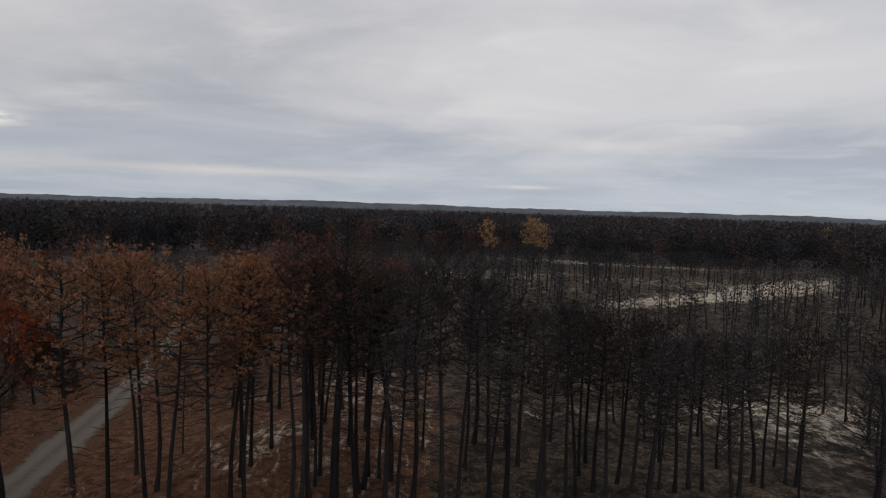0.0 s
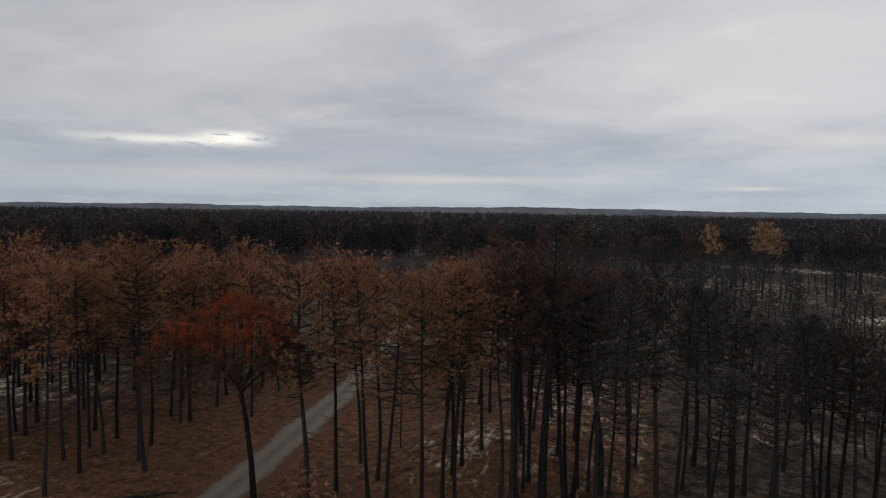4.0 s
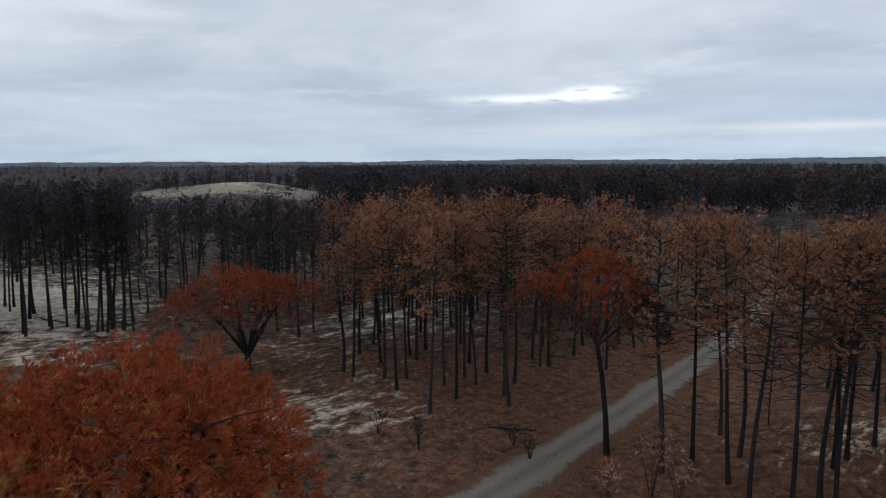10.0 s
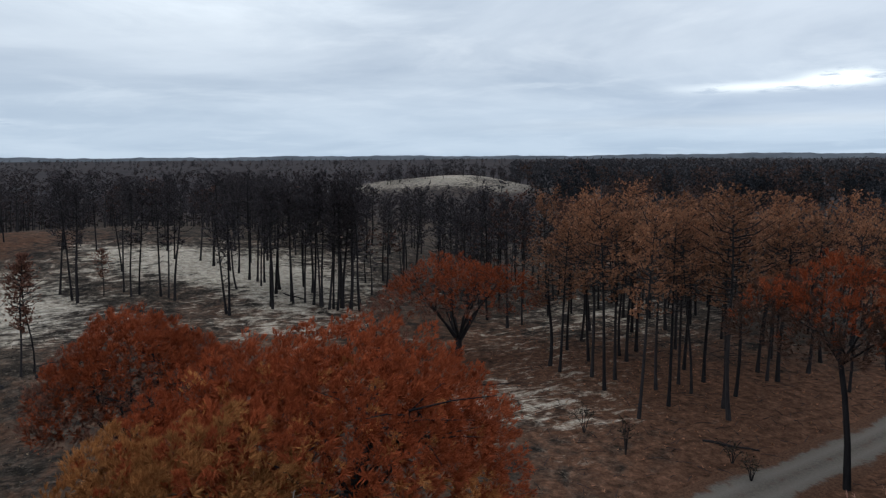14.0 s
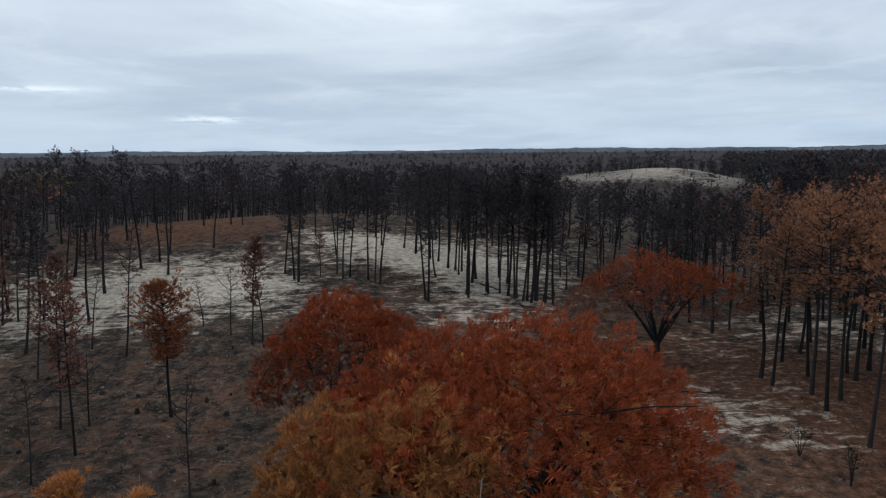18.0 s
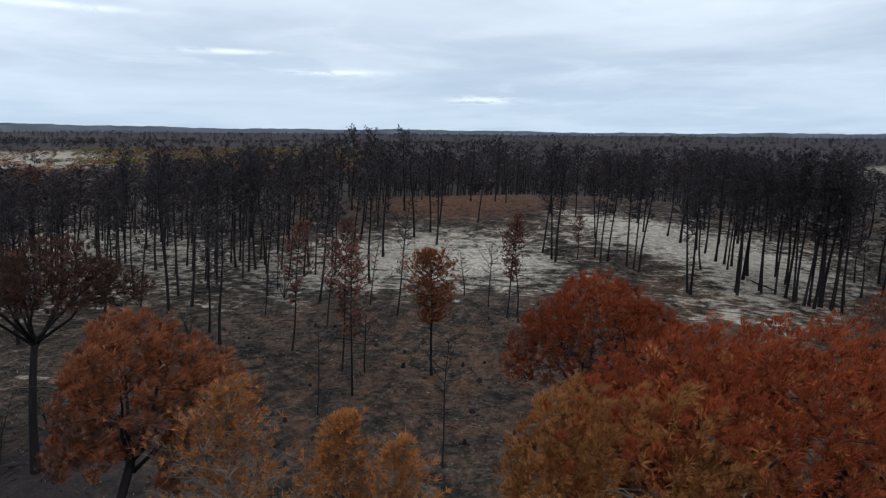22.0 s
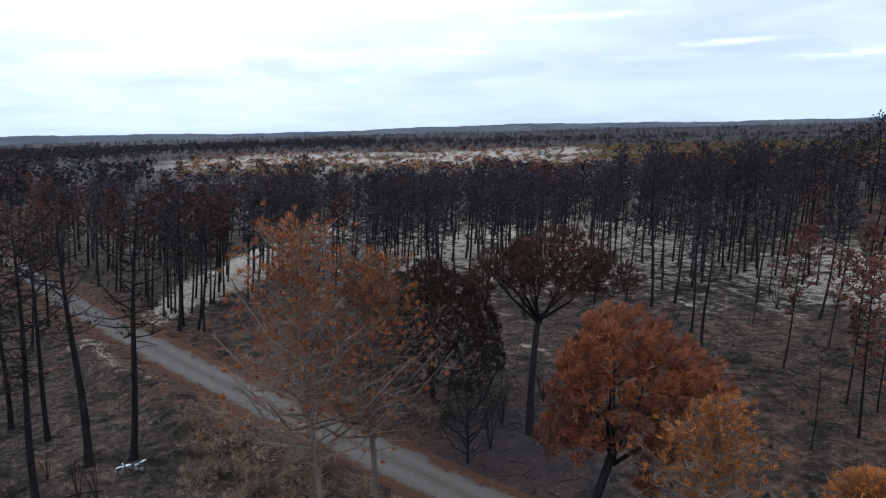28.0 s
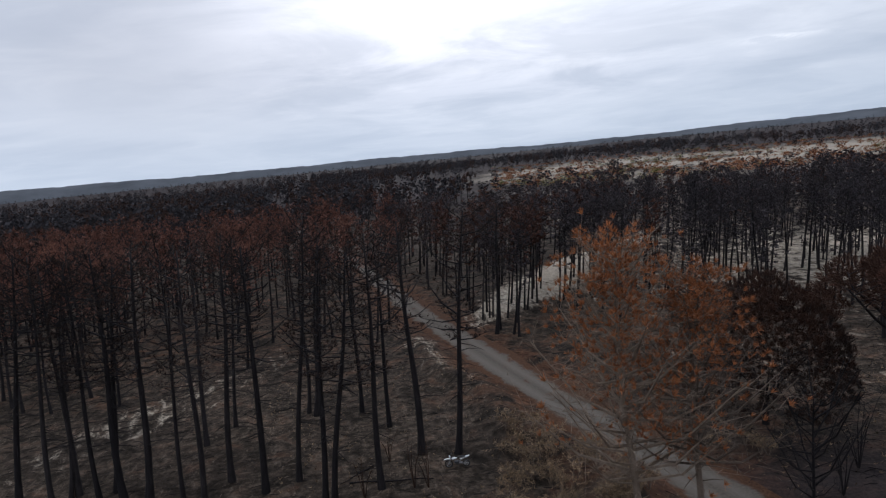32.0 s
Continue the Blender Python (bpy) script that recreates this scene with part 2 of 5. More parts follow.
# the blue cast of distant haze is mixed into this needle colour
NEEDLE_PINE = needle_material("dark_haze_tinted_needles", [(0, (0.022, 0.024, 0.029)), (0.5, (0.028, 0.030, 0.035)), (1, (0.036, 0.037, 0.041))])
NEEDLE_HEATH = needle_material("purple_brown_heath", [(0, (0.040, 0.034, 0.036)), (0.5, (0.055, 0.044, 0.045)), (1, (0.078, 0.058, 0.055))])
# aerial haze is painted in: a greyer, bluer tone for the farthest crowns
NEEDLE_FAR = needle_material("distant_haze_grey_needles", [(0, (0.036, 0.037, 0.043)), (0.5, (0.044, 0.044, 0.050)), (1, (0.056, 0.052, 0.056))])
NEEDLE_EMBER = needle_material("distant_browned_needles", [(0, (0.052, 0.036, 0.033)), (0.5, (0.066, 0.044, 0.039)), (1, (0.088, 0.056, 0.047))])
NEEDLE_RUDDY = needle_material("ruddy_needles", [(0, (0.10, 0.050, 0.038)), (0.5, (0.165, 0.080, 0.060)), (1, (0.225, 0.115, 0.086))])
NEEDLE_GOLD = needle_material("pale_golden_needles", [(0, (0.26, 0.16, 0.085)), (0.5, (0.36, 0.235, 0.13)), (1, (0.46, 0.31, 0.18))])
SCRUB_GREEN = needle_material("dull_green_scrub", [(0, (0.08, 0.08, 0.030)), (0.5, (0.14, 0.135, 0.050)), (1, (0.22, 0.18, 0.075))])


def ground_material():
    m, N, L, b = material("burnt_sand_ground", 0.95, 0.03)
    cover = N.new("ShaderNodeVertexColor")
    cover.layer_name = "cover"
    sep = N.new("ShaderNodeSeparateColor")
    L.new(cover.outputs[0], sep.inputs[0])
    sand_w, litter_w, far_w = sep.outputs[0], sep.outputs[1], sep.outputs[2]
    wide = grain(N, L, 0.014, 4, 0.6, distort=0.5)
    broad = grain(N, L, 0.055, 4, 0.6)
    blots = grain(N, L, 0.35, 6, 0.68, distort=0.6)
    mottle = grain(N, L, 1.1, 6, 0.7, distort=0.3)
    streaks = grain(N, L, 0.6, 7, 0.72, (1.0, 0.34, 1.0, 55), distort=1.6)
    fine = grain(N, L, 3.5, 6, 0.75)
    ash = ramp(N, L, mottle, [(0.3, (0.016, 0.013, 0.0105)), (0.5, (0.036, 0.028, 0.022)), (0.7, (0.088, 0.070, 0.054))])
    litter = ramp(N, L, mottle, [(0.32, (0.026, 0.014, 0.009)), (0.5, (0.070, 0.035, 0.021)), (0.7, (0.130, 0.068, 0.041))])
    sand = ramp(N, L, mottle, [(0.3, (0.175, 0.143, 0.110)), (0.5, (0.33, 0.280, 0.220)), (0.72, (0.50, 0.445, 0.365))])
    heath = ramp(N, L, grain(N, L, 0.02, 6, 0.7), [(0.3, (0.014, 0.014, 0.016)), (0.55, (0.036, 0.029, 0.029)), (0.75, (0.075, 0.059, 0.054))])
    ash = mixed(N, L, 1.0, ash, ramp(N, L, blots, [(0.36, (0.38, 0.39, 0.41)), (0.62, (1.45, 1.4, 1.35))]), "MULTIPLY")
    ribs = grain(N, L, 1.7, 6, 0.72, (1.0, 0.3, 1.0, 55), distort=1.3)
    pale = maths(N, L, "MULTIPLY", step(N, L, ribs, 0.54, 0.70), step(N, L, blots, 0.44, 0.60))
    ash = mixed(N, L, maths(N, L, "MULTIPLY", pale, 0.75), ash, (0.185, 0.150, 0.115))
    flecks = maths(N, L, "MULTIPLY", step(N, L, grain(N, L, 2.4, 5, 0.7, distort=0.6), 0.53, 0.66), step(N, L, broad, 0.35, 0.6))
    ash = mixed(N, L, maths(N, L, "MULTIPLY", flecks, 0.5), ash, (0.150, 0.118, 0.088))
    lit = step(N, L, maths(N, L, "ADD", litter_w, maths(N, L, "MULTIPLY", maths(N, L, "SUBTRACT", blots, 0.5), 1.8)), 0.25, 0.75)
    c = mixed(N, L, lit, ash, litter)
    s = maths(N, L, "ADD", maths(N, L, "MULTIPLY", streaks, 0.5), maths(N, L, "MULTIPLY", blots, 0.3))
    s = maths(N, L, "ADD", s, maths(N, L, "MULTIPLY", wide, 0.2))
    s = maths(N, L, "ADD", sand_w, maths(N, L, "MULTIPLY", maths(N, L, "SUBTRACT", s, 0.5), 3.0))
    s = step(N, L, s, 0.38, 0.72)
    c = mixed(N, L, maths(N, L, "MULTIPLY", s, 0.92), c, sand)
    c = mixed(N, L, maths(N, L, "MULTIPLY", far_w, 0.95), c, heath)
    c = mixed(N, L, 1.0, c, ramp(N, L, fine, [(0.3, (0.6, 0.6, 0.6)), (0.7, (1.35, 1.33, 1.3))]), "MULTIPLY")
    c = mixed(N, L, 1.0, c, ramp(N, L, broad, [(0.3, (0.75, 0.75, 0.76)), (0.7, (1.2, 1.18, 1.15))]), "MULTIPLY")
    L.new(c, b.inputs["Base Color"])
    relief = maths(N, L, "ADD", maths(N, L, "MULTIPLY", fine, 0.5), maths(N, L, "ADD", mottle, streaks))
    bumped(N, L, b, relief, 0.7, 0.16)
    return m


GROUND = ground_material()


def road_material():
    m, N, L, b = material("grey_gravel_track", 0.95, 0.04)
    edge = N.new("ShaderNodeVertexColor")
    edge.layer_name = "edge"
    sep = N.new("ShaderNodeSeparateColor")
    L.new(edge.outputs[0], sep.inputs[0])
    fine = grain(N, L, 5.0, 6, 0.75)
    patch = grain(N, L, 0.45, 6, 0.65, distort=0.5)
    c = ramp(N, L, fine, [(0.3, (0.050, 0.041, 0.033)), (0.7, (0.112, 0.094, 0.075))])
    c = mixed(N, L, maths(N, L, "MULTIPLY", step(N, L, patch, 0.42, 0.7), 0.7), c, (0.085, 0.062, 0.048))
    c = mixed(N, L, maths(N, L, "MULTIPLY", sep.outputs[1], 0.5), c, (0.145, 0.126, 0.105))
    verge = ramp(N, L, fine, [(0.3, (0.024, 0.013, 0.009)), (0.7, (0.105, 0.053, 0.030))])
    e = maths(N, L, "ADD", sep.outputs[0], maths(N, L, "MULTIPLY", maths(N, L, "SUBTRACT", patch, 0.5), 1.5))
    c = mixed(N, L, step(N, L, e, 0.35, 0.7), c, verge)
    L.new(c, b.inputs["Base Color"])
    bumped(N, L, b, fine, 0.5, 0.04)
    return m


ROAD = road_material()


# ---- ground ----
def bell(x, y, cx, cy, along, across, turn=0.0):
    """A smooth mound's share at x, y: 1 at its middle."""
    c, s = math.cos(radians(turn)), math.sin(radians(turn))
    dx, dy = x - cx, y - cy
    u, v = (c * dx + s * dy) / along, (-s * dx + c * dy) / across
    return np.exp(-(u * u + v * v))


def waves(x, y):
    return (np.sin(x * 0.071 + 1.3) * np.cos(y * 0.083 + 0.4) * 0.5 + np.sin(x * 0.031 - y * 0.043 + 2.1) * 0.8
            + np.sin(x * 0.17 + y * 0.11) * 0.14 + np.sin(x * 0.013 + y * 0.009 + 0.5) * 1.2)


ROAD_Y = (-424.0, -253.5, -163.3, -113.1, -91.1, -64.6, -47.0, -33.6, -0.1, 33.8, 53.5, 68.4, 85.3, 109.1, 148.9)
ROAD_X = (31.3, 7.4, -7.0, -12.0, -15.4, -19.8, -23.6, -26.4, -29.1, -31.5, -34.0, -36.4, -38.8, -43.9, -55.4)


def road_x(y):
    """The track's middle line, smoothed over its bends."""
    return sum(np.interp(y + k, ROAD_Y, ROAD_X) for k in (-9, -6, -3, 0, 3, 6, 9)) / 7


def bank(x, y):
    """The eroded bank that runs along the track's eastern side."""
    along = np.clip((-38 - y) / 8, 0, 1) * np.clip((y + 105) / 25, 0, 1)
    return along * np.exp(-(((x - road_x(y) - 6.2 - 0.8 * np.sin(y * 0.31)) / 2.1) ** 2))


def height(x, y):
    x, y = np.asarray(x, float), np.asarray(y, float)
    d = np.hypot(x, y)
    h = 0.35 * waves(x, y) * np.clip((d - 40) / 60, 0, 1)
    h = h + 9.0 * bell(x, y, *at(100.0, 160.0), 52, 80, 10) + 2.5 * bell(x, y, *at(82.2, 130.0), 40, 40)
    h = h + (12.0 + 1.6 * np.sin(x * 0.075) * np.sin(y * 0.06 + 1)) * bell(x, y, *at(65.7, 424.7), 55, 62, 25) + 2.0 * bell(x, y, -12.5, 61.2, 9, 12)
    h = h + np.clip((d - 250) / 900, 0, 1) * 2.5 * np.sin(x * 0.0061 + 1) * np.cos(y * 0.0053 + 2)
    h = h + 2.2 * bell(x, y, -48.9, -125.9, 40, 8, 47)
    on_road = np.clip((np.abs(x - road_x(y)) - 2.6) / 6.0, 0, 1)
    h = h * (0.25 + 0.75 * on_road) - 0.25 * (1 - on_road)
    h = h + 1.3 * bank(x, y)
    return h


def cover(x, y):
    """Shares of bare sand, needle litter and far heath."""
    d = np.hypot(x, y)
    az = np.degrees(np.arctan2(-x, y)) % 360
    sand = 0.10 + 0 * x
    # the bare dune, its brown top and dark foot
    # first two terms: near flank's shade and lit strip behind, put into sand share
    sand = sand - 0.30 * bell(x, y, *at(87.5, 104), 24, 7, 53) + 0.45 * bell(x, y, *at(86.5, 124), 28, 7, 53) + 0.42 * bell(x, y, *at(79.5, 97), 15, 11, 10)
    sand = sand + 0.28 * bell(x, y, *at(98.5, 110), 20, 24, 0) + 0.32 * bell(x, y, *at(110, 106), 14, 20, 20) + 0.10 * bell(x, y, *at(97.2, 125.1), 38, 48, 0) + 0.24 * bell(x, y, *at(80.1, 121.9), 20, 42, 20)
    sand = sand - 0.45 * bell(x, y, *at(104.0, 152.0), 16, 18) - 0.22 * bell(x, y, *at(110.1, 60.2), 26, 30) - 0.30 * bell(x, y, *at(139.0, 52.0), 16, 14) + 0.12 * bell(x, y, *at(118.8, 88.8), 18, 24) + 0.2 * bell(x, y, *at(142.6, 70.2), 10, 14) + 0.3 * bell(x, y, *at(145.7, 53.3), 6, 9)
    sand = sand + 0.28 * bell(x, y, *at(125.6, 127.1), 36, 60) + 1.1 * bell(x, y, -42.8, -120.1, 36, 5, 47) + 0.36 * bell(x, y, *at(144.5, 132.3), 50, 40)
    # clearings under the browned pines and beyond the first stands
    sand = sand + 0.34 * bell(x, y, *at(57.1, 61.7), 10, 12) + 0.30 * bell(x, y, *at(51.1, 99.7), 18, 34) + 0.26 * bell(x, y, -16.5, 59.2, 4, 8) + 0.25 * bell(x, y, -11.5, 85.1, 8, 12)
    sand = sand + 0.36 * bell(x, y, 46.6, 78.4, 16, 15) + 0.62 * bell(x, y, 72.9, 188.6, 45, 7, 36) + 0.62 * bell(x, y, 135.5, 246.0, 50, 10, 45) + 0.5 * bell(x, y, 79.0, 317.6, 90, 16, -12)
    sand = sand + 0.20 * bell(x, y, *at(-18.0, 224.5), 90, 60) + 0.24 * bell(x, y, 9.5, 249.1, 70, 30) + 0.28 * bell(x, y, 10.7, 65.1, 40, 28) + 0.08 * bell(x, y, 40.7, 57.3, 20, 20) + 0.2 * bell(x, y, *at(40.3, 254.4), 60, 25)
    sand = sand + (0.72 + 0.3 * np.sin(x * 0.11 + 0.4 * y * 0.05) * np.sin(y * 0.085 + 1)) * bell(x, y, *at(65.7, 424.7), 62, 66) + 0.40 * bell(x, y, 19.7, -74.7, 26, 7, 52) - 0.10 * bell(x, y, 2.9, -61.4, 30, 16) + 0.12 * bell(x, y, -13.2, -69.0, 5, 14)
    sand = sand - 0.20 * np.clip((az - 156) / 8, 0, 1) * np.clip((92 - d) / 20, 0, 1) * (1 - 0.9 * bell(x, y, 19.7, -74.7, 26, 7, 52))
    road = np.exp(-(((x - road_x(y)) / 6.0) ** 2))
    litter = 0.26 - 0.03 * np.clip((az - 90) / 25, 0, 1) - 0.12 * np.clip((az - 160) / 10, 0, 1) + 0.55 * bell(x, y, *at(40.0, 69.4), 22, 60, -50) + 0.5 * bell(x, y, *at(14.4, 47.1), 18, 26) + 0.40 * road
    litter = litter + 0.6 * bell(x, y, *at(104.0, 152.0), 18, 24) + 0.16 * bell(x, y, *at(106.1, 62.1), 26, 30) + 0.10 * bell(x, y, -7.3, -73.2, 45, 60) + 0.22 * bell(x, y, *at(193.0, 113.0), 45, 34)
    sand = sand - 0.25 * road + 0.42 * bank(x, y)
    far = np.clip((d - 240) / 130, 0, 1) * (1 - 0.9 * bell(x, y, *at(65.7, 424.7), 70, 75)) * (1 - 0.85 * bell(x, y, *at(-19.9, 269.5), 120, 80))
    # dark near patch: burnt ash plus tree shade, put into the heath share
    far = np.maximum(far, 0.85 * bell(x, y, *at(139.5, 50.0), 11, 9))
    edge = np.clip((az - 120) / 12, 0, 1) * np.clip((172 - az) / 10, 0, 1)
    patch = 0.45 + 0.9 * np.sin(x * 0.027 + 1) * np.sin(y * 0.023 + x * 0.013) + 0.3 * np.sin(x * 0.07) * np.sin(y * 0.061)
    band = edge * np.exp(-(((d - 620) / 230) ** 2))
    # bare far sand; the sunlight on it is put in as extra sand share
    far, sand = far * (1 - 0.95 * band), sand + (0.55 + 0.6 * patch) * band + 0.25 * edge * np.exp(-(((d - 300) / 110) ** 2))
    return sand, litter, far


def sheet(name, xs, ys, zs, faces, mat):
    me = bpy.data.meshes.new(name)
    me.from_pydata(np.stack([xs, ys, zs], -1).tolist(), [], faces)
    me.polygons.foreach_set("use_smooth", [True] * len(me.polygons))
    me.materials.append(mat)
    return me


def build_ground():
    spokes = 600
    radii = [0.0001 + 6 * k for k in range(5)] + [30 * 1.0155 ** k for k in range(0, 180)]
    radii += [radii[-1] * 1.06 ** k for k in range(1, 42)]
    radii = [r for r in radii if r < 4700] + [4900.0]
    a = np.linspace(0, 2 * np.pi, spokes, endpoint=False)
    x = np.concatenate([-np.sin(a) * r for r in radii])
    y = np.concatenate([np.cos(a) * r for r in radii])
    z = height(x, y)
    faces = []
    for i in range(len(radii) - 1):
        for k in range(spokes):
            n = (k + 1) % spokes
            faces.append((i * spokes + k, i * spokes + n, (i + 1) * spokes + n, (i + 1) * spokes + k))
    me = sheet("ground", x, y, z, faces, GROUND)
    s, l, f = cover(x, y)
    col = np.clip(np.stack([s, l, f, np.ones_like(s)], -1), 0, 1)
    me.color_attributes.new("cover", "FLOAT_COLOR", "POINT").data.foreach_set("color", col.ravel())
    me.update()
    ob = new("ground", me)
    tagged(ob, "burnt sandy dune ground with ash and brown needle litter", "ground", kind="structure")


build_ground()


def build_road():
    ys = np.arange(-330, 130, 1.0)
    across = np.array([-2.9, -2.2, -1.5, -0.8, 0.0, 0.8, 1.5, 2.2, 2.9])
    rise = np.array([-0.10, 0.05, 0.04, 0.01, 0.08, 0.01, 0.04, 0.05, -0.10])
    border = np.array([1.0, 0.92, 0.50, 0.08, 0.34, 0.08, 0.50, 0.92, 1.0])
    rut = np.array([0, 0, 0.3, 1.0, 0.0, 1.0, 0.3, 0, 0])
    xs, yy, zs, col, faces = [], [], [], [], []
    for y in ys:
        half = 1.2 + 0.07 * math.sin(y * 0.21) + 0.05 * math.sin(y * 0.53)
        base = float(height(road_x(y), y))
        for o, r, e, k in zip(across, rise, border, rut):
            xs.append(float(road_x(y)) + o * half)
            yy.append(y)
            zs.append(base + r + 0.04)
            col += [e, k, 0, 1]
    w = len(across)
    for i in range(len(ys) - 1):
        for k in range(w - 1):
            faces.append((i * w + k, i * w + k + 1, (i + 1) * w + k + 1, (i + 1) * w + k))
    me = sheet("road", np.array(xs), np.array(yy), np.array(zs), faces, ROAD)
    me.color_attributes.new("edge", "FLOAT_COLOR", "POINT").data.foreach_set("color", col)
    tagged(new("road", me), "grey gravel forest track with worn wheel ruts", "road", kind="structure")


build_road()


# ---- trees ----
class Form:
    """Vertices and faces that grow into one mesh."""

    def __init__(self):
        self.v, self.f = [], []

    def tube(self, points, radii, sides=6, cap=True):
        base = len(self.v)
        for i, p in enumerate(points):
            q = points[min(i + 1, len(points) - 1)] - points[max(i - 1, 0)]
            q = q.normalized() if q.length > 1e-6 else Vector((0, 0, 1))
            side = q.orthogonal().normalized()
            other = q.cross(side)
            for k in range(sides):
                a = 2 * math.pi * k / sides
                self.v.append(tuple(p + (side * math.cos(a) + other * math.sin(a)) * radii[i]))
        for i in range(len(points) - 1):
            for k in range(sides):
                n = (k + 1) % sides
                self.f.append((base + i * sides + k, base + i * sides + n, base + (i + 1) * sides + n, base + (i + 1) * sides + k))
        if cap:
            self.f.append(tuple(base + (len(points) - 1) * sides + k for k in range(sides)))

    def tuft(self, rng, p, out, length, blades, spread=0.6, wide=0.10):
        """A brush of needles: slim blades that fan out from p."""
        for _ in range(blades):
            d = (out + Vector((rng.gauss(0, spread), rng.gauss(0, spread), rng.gauss(0, spread)))).normalized()
            s = d.cross(Vector((rng.gauss(0, 1), rng.gauss(0, 1), rng.gauss(0, 1)))).normalized()
            k = length * rng.uniform(0.7, 1.2)
            b = len(self.v)
            self.v += [tuple(p + s * k * wide), tuple(p + d * k), tuple(p - s * k * wide)]
            self.f.append((b, b + 1, b + 2))

    def mesh(self, name, mat, smooth=False):
        me = bpy.data.meshes.new(name)
        me.from_pydata(self.v, [], self.f)
        if smooth:
            me.polygons.foreach_set("use_smooth", [True] * len(me.polygons))
        me.materials.append(mat)
        return me


def child(name, me, parent, label=""):
    ob = new(name, me)
    ob.parent = parent
    return tagged(ob, label) if label else ob


def pine_forms(seed, tall, first, reach, limbs=34, tufts=5, blades=6, length=0.55, girth=0.185, lean=0.02, profile="dome", stubs=10, droop=0.0, sides=8, bare=0.0, twig=1.0, wild=0.0, wide=0.085, climb=1.0, fine=True, spread=0.2):
    """A pine's trunk, branching and needles: limbs in whorls from the share 'first' of its height up, brushes of needles on their twigs."""
    rng = random.Random(seed)
    stem, arms, crown = Form(), Form(), Form()
    bend = Vector((rng.gauss(0, lean), rng.gauss(0, lean), 0)) * tall
    sway = Vector((rng.gauss(0, 1), rng.gauss(0, 1), 0)) * tall * 0.006

    def axis(u):
        return Vector((0, 0, tall * u - 0.5 * (1 - u))) + bend * u * u + sway * math.sin(u * 7)

    n = 10 if sides > 5 else 4 if sides > 3 else 2
    radii = [girth * (1 - 0.82 * (i / (n - 1)) ** 1.25) * (1.4 if i == 0 else 1) for i in range(n)]
    stem.tube([axis(i / (n - 1)) for i in range(n)], radii, sides)
    for _ in range(stubs):
        u = rng.uniform(0.25, first + 0.08)
        a = rng.uniform(0, 2 * math.pi)
        p = axis(u)
        d = Vector((math.cos(a), math.sin(a), rng.uniform(-0.25, 0.35)))
        k = rng.uniform(0.5, 2.2)
        arms.tube([p, p + d * k * 0.5, p + d * k + Vector((0, 0, rng.uniform(-0.4, 0.1)))], [0.035, 0.025, 0.008], 4, False)
    for i in range(limbs):
        v = (i + rng.random()) / limbs
        u = first + (0.985 - first) * v
        if profile == "dome":
            k = reach * (0.45 + 0.55 * math.sin(math.pi * min(1, 0.12 + v * 0.86)))
        elif profile == "flame":
            k = reach * (1.02 - 0.75 * v ** 1.3)
        elif profile == "cone":
            k = reach * (1.06 - v) ** 0.85
        else:
            k = reach * (0.35 + 0.75 * math.sin(math.pi * v ** 1.3)) * (1 - 1.9 * max(0.0, v - 0.65))
        k *= rng.uniform(0.65 - 0.35 * wild, 1.2)
        a = i * 2.4 + rng.uniform(-0.5, 0.5)
        rise = (0.05 + 0.85 * climb * v * v) * rng.uniform(0.6, 1.2) - droop * rng.uniform(1 - wild, 1 + 0.5 * wild) + wild * rng.uniform(-0.1, 0.3)
        p0 = axis(u)
        d = Vector((math.cos(a), math.sin(a), 0))
        p1 = p0 + d * k * 0.5 + Vector((0, 0, k * 0.5 * rise * 0.7))
        p2 = p0 + d * k + Vector((0, 0, k * rise + 0.16 * k))
        r = 0.024 + 0.016 * k
        if fine:
            arms.tube([p0, p1, p2], [r, r * 0.7, r * 0.25], 4, False)
        elif sides > 3:
            arms.tube([p0, p2], [r, r * 0.3], 3, False)
        leafy = rng.random() > bare * (1.4 - 1.2 * v)
        for j in range(tufts):
            w = 0.40 + 0.65 * (j + rng.random()) / max(1, tufts)
            q = p0.lerp(p1, min(1, w * 2)) if w < 0.5 else p1.lerp(p2, min(1, 2 * w - 1))
            off = Vector((rng.gauss(0, 1), rng.gauss(0, 1), rng.gauss(0.35, 0.6))) * (0.14 + 0.12 * k) * twig
            e = q + off
            if fine:
                if twig > 1 or j % 2:
                    arms.tube([q, e], [0.015, 0.006], 3, False)
                if twig > 1:
                    for _ in range(2):
                        s = q.lerp(e, rng.uniform(0.15, 0.9))
                        arms.tube([s, s + Vector((rng.gauss(0, 1), rng.gauss(0, 1), rng.gauss(0.3, 0.7))) * 0.34], [0.013, 0.006], 3, False)
            if blades and leafy:
                out = (d * 0.6 + off.normalized() * 0.5 + Vector((0, 0, 0.7 - droop))).normalized()
                crown.tuft(rng, e, out, length * rng.uniform(0.75, 1.25), blades, 0.48 if fine else 0.7, wide if fine else spread)
                if rng.random() < 0.7:
                    crown.tuft(rng, q.lerp(e, 0.45), out, length * 0.85, max(2, blades // 2), 0.48 if fine else 0.7, wide if fine else spread)
    return stem, arms, crown


def pine(name, seed, tall, first, reach, bark, needles, label="", group="", **shape):
    root = new(name)
    stem, arms, crown = pine_forms(seed, tall, first, reach, **shape)
    child("trunk", stem.mesh("trunk", bark, True), root)
    tagged(child("branching", arms.mesh("branching", bark), root), kind="stuff")
    if crown.v:
        tagged(child("crown", crown.mesh("crown", needles), root), kind="stuff")
    return tagged(root, label, "tree", group)


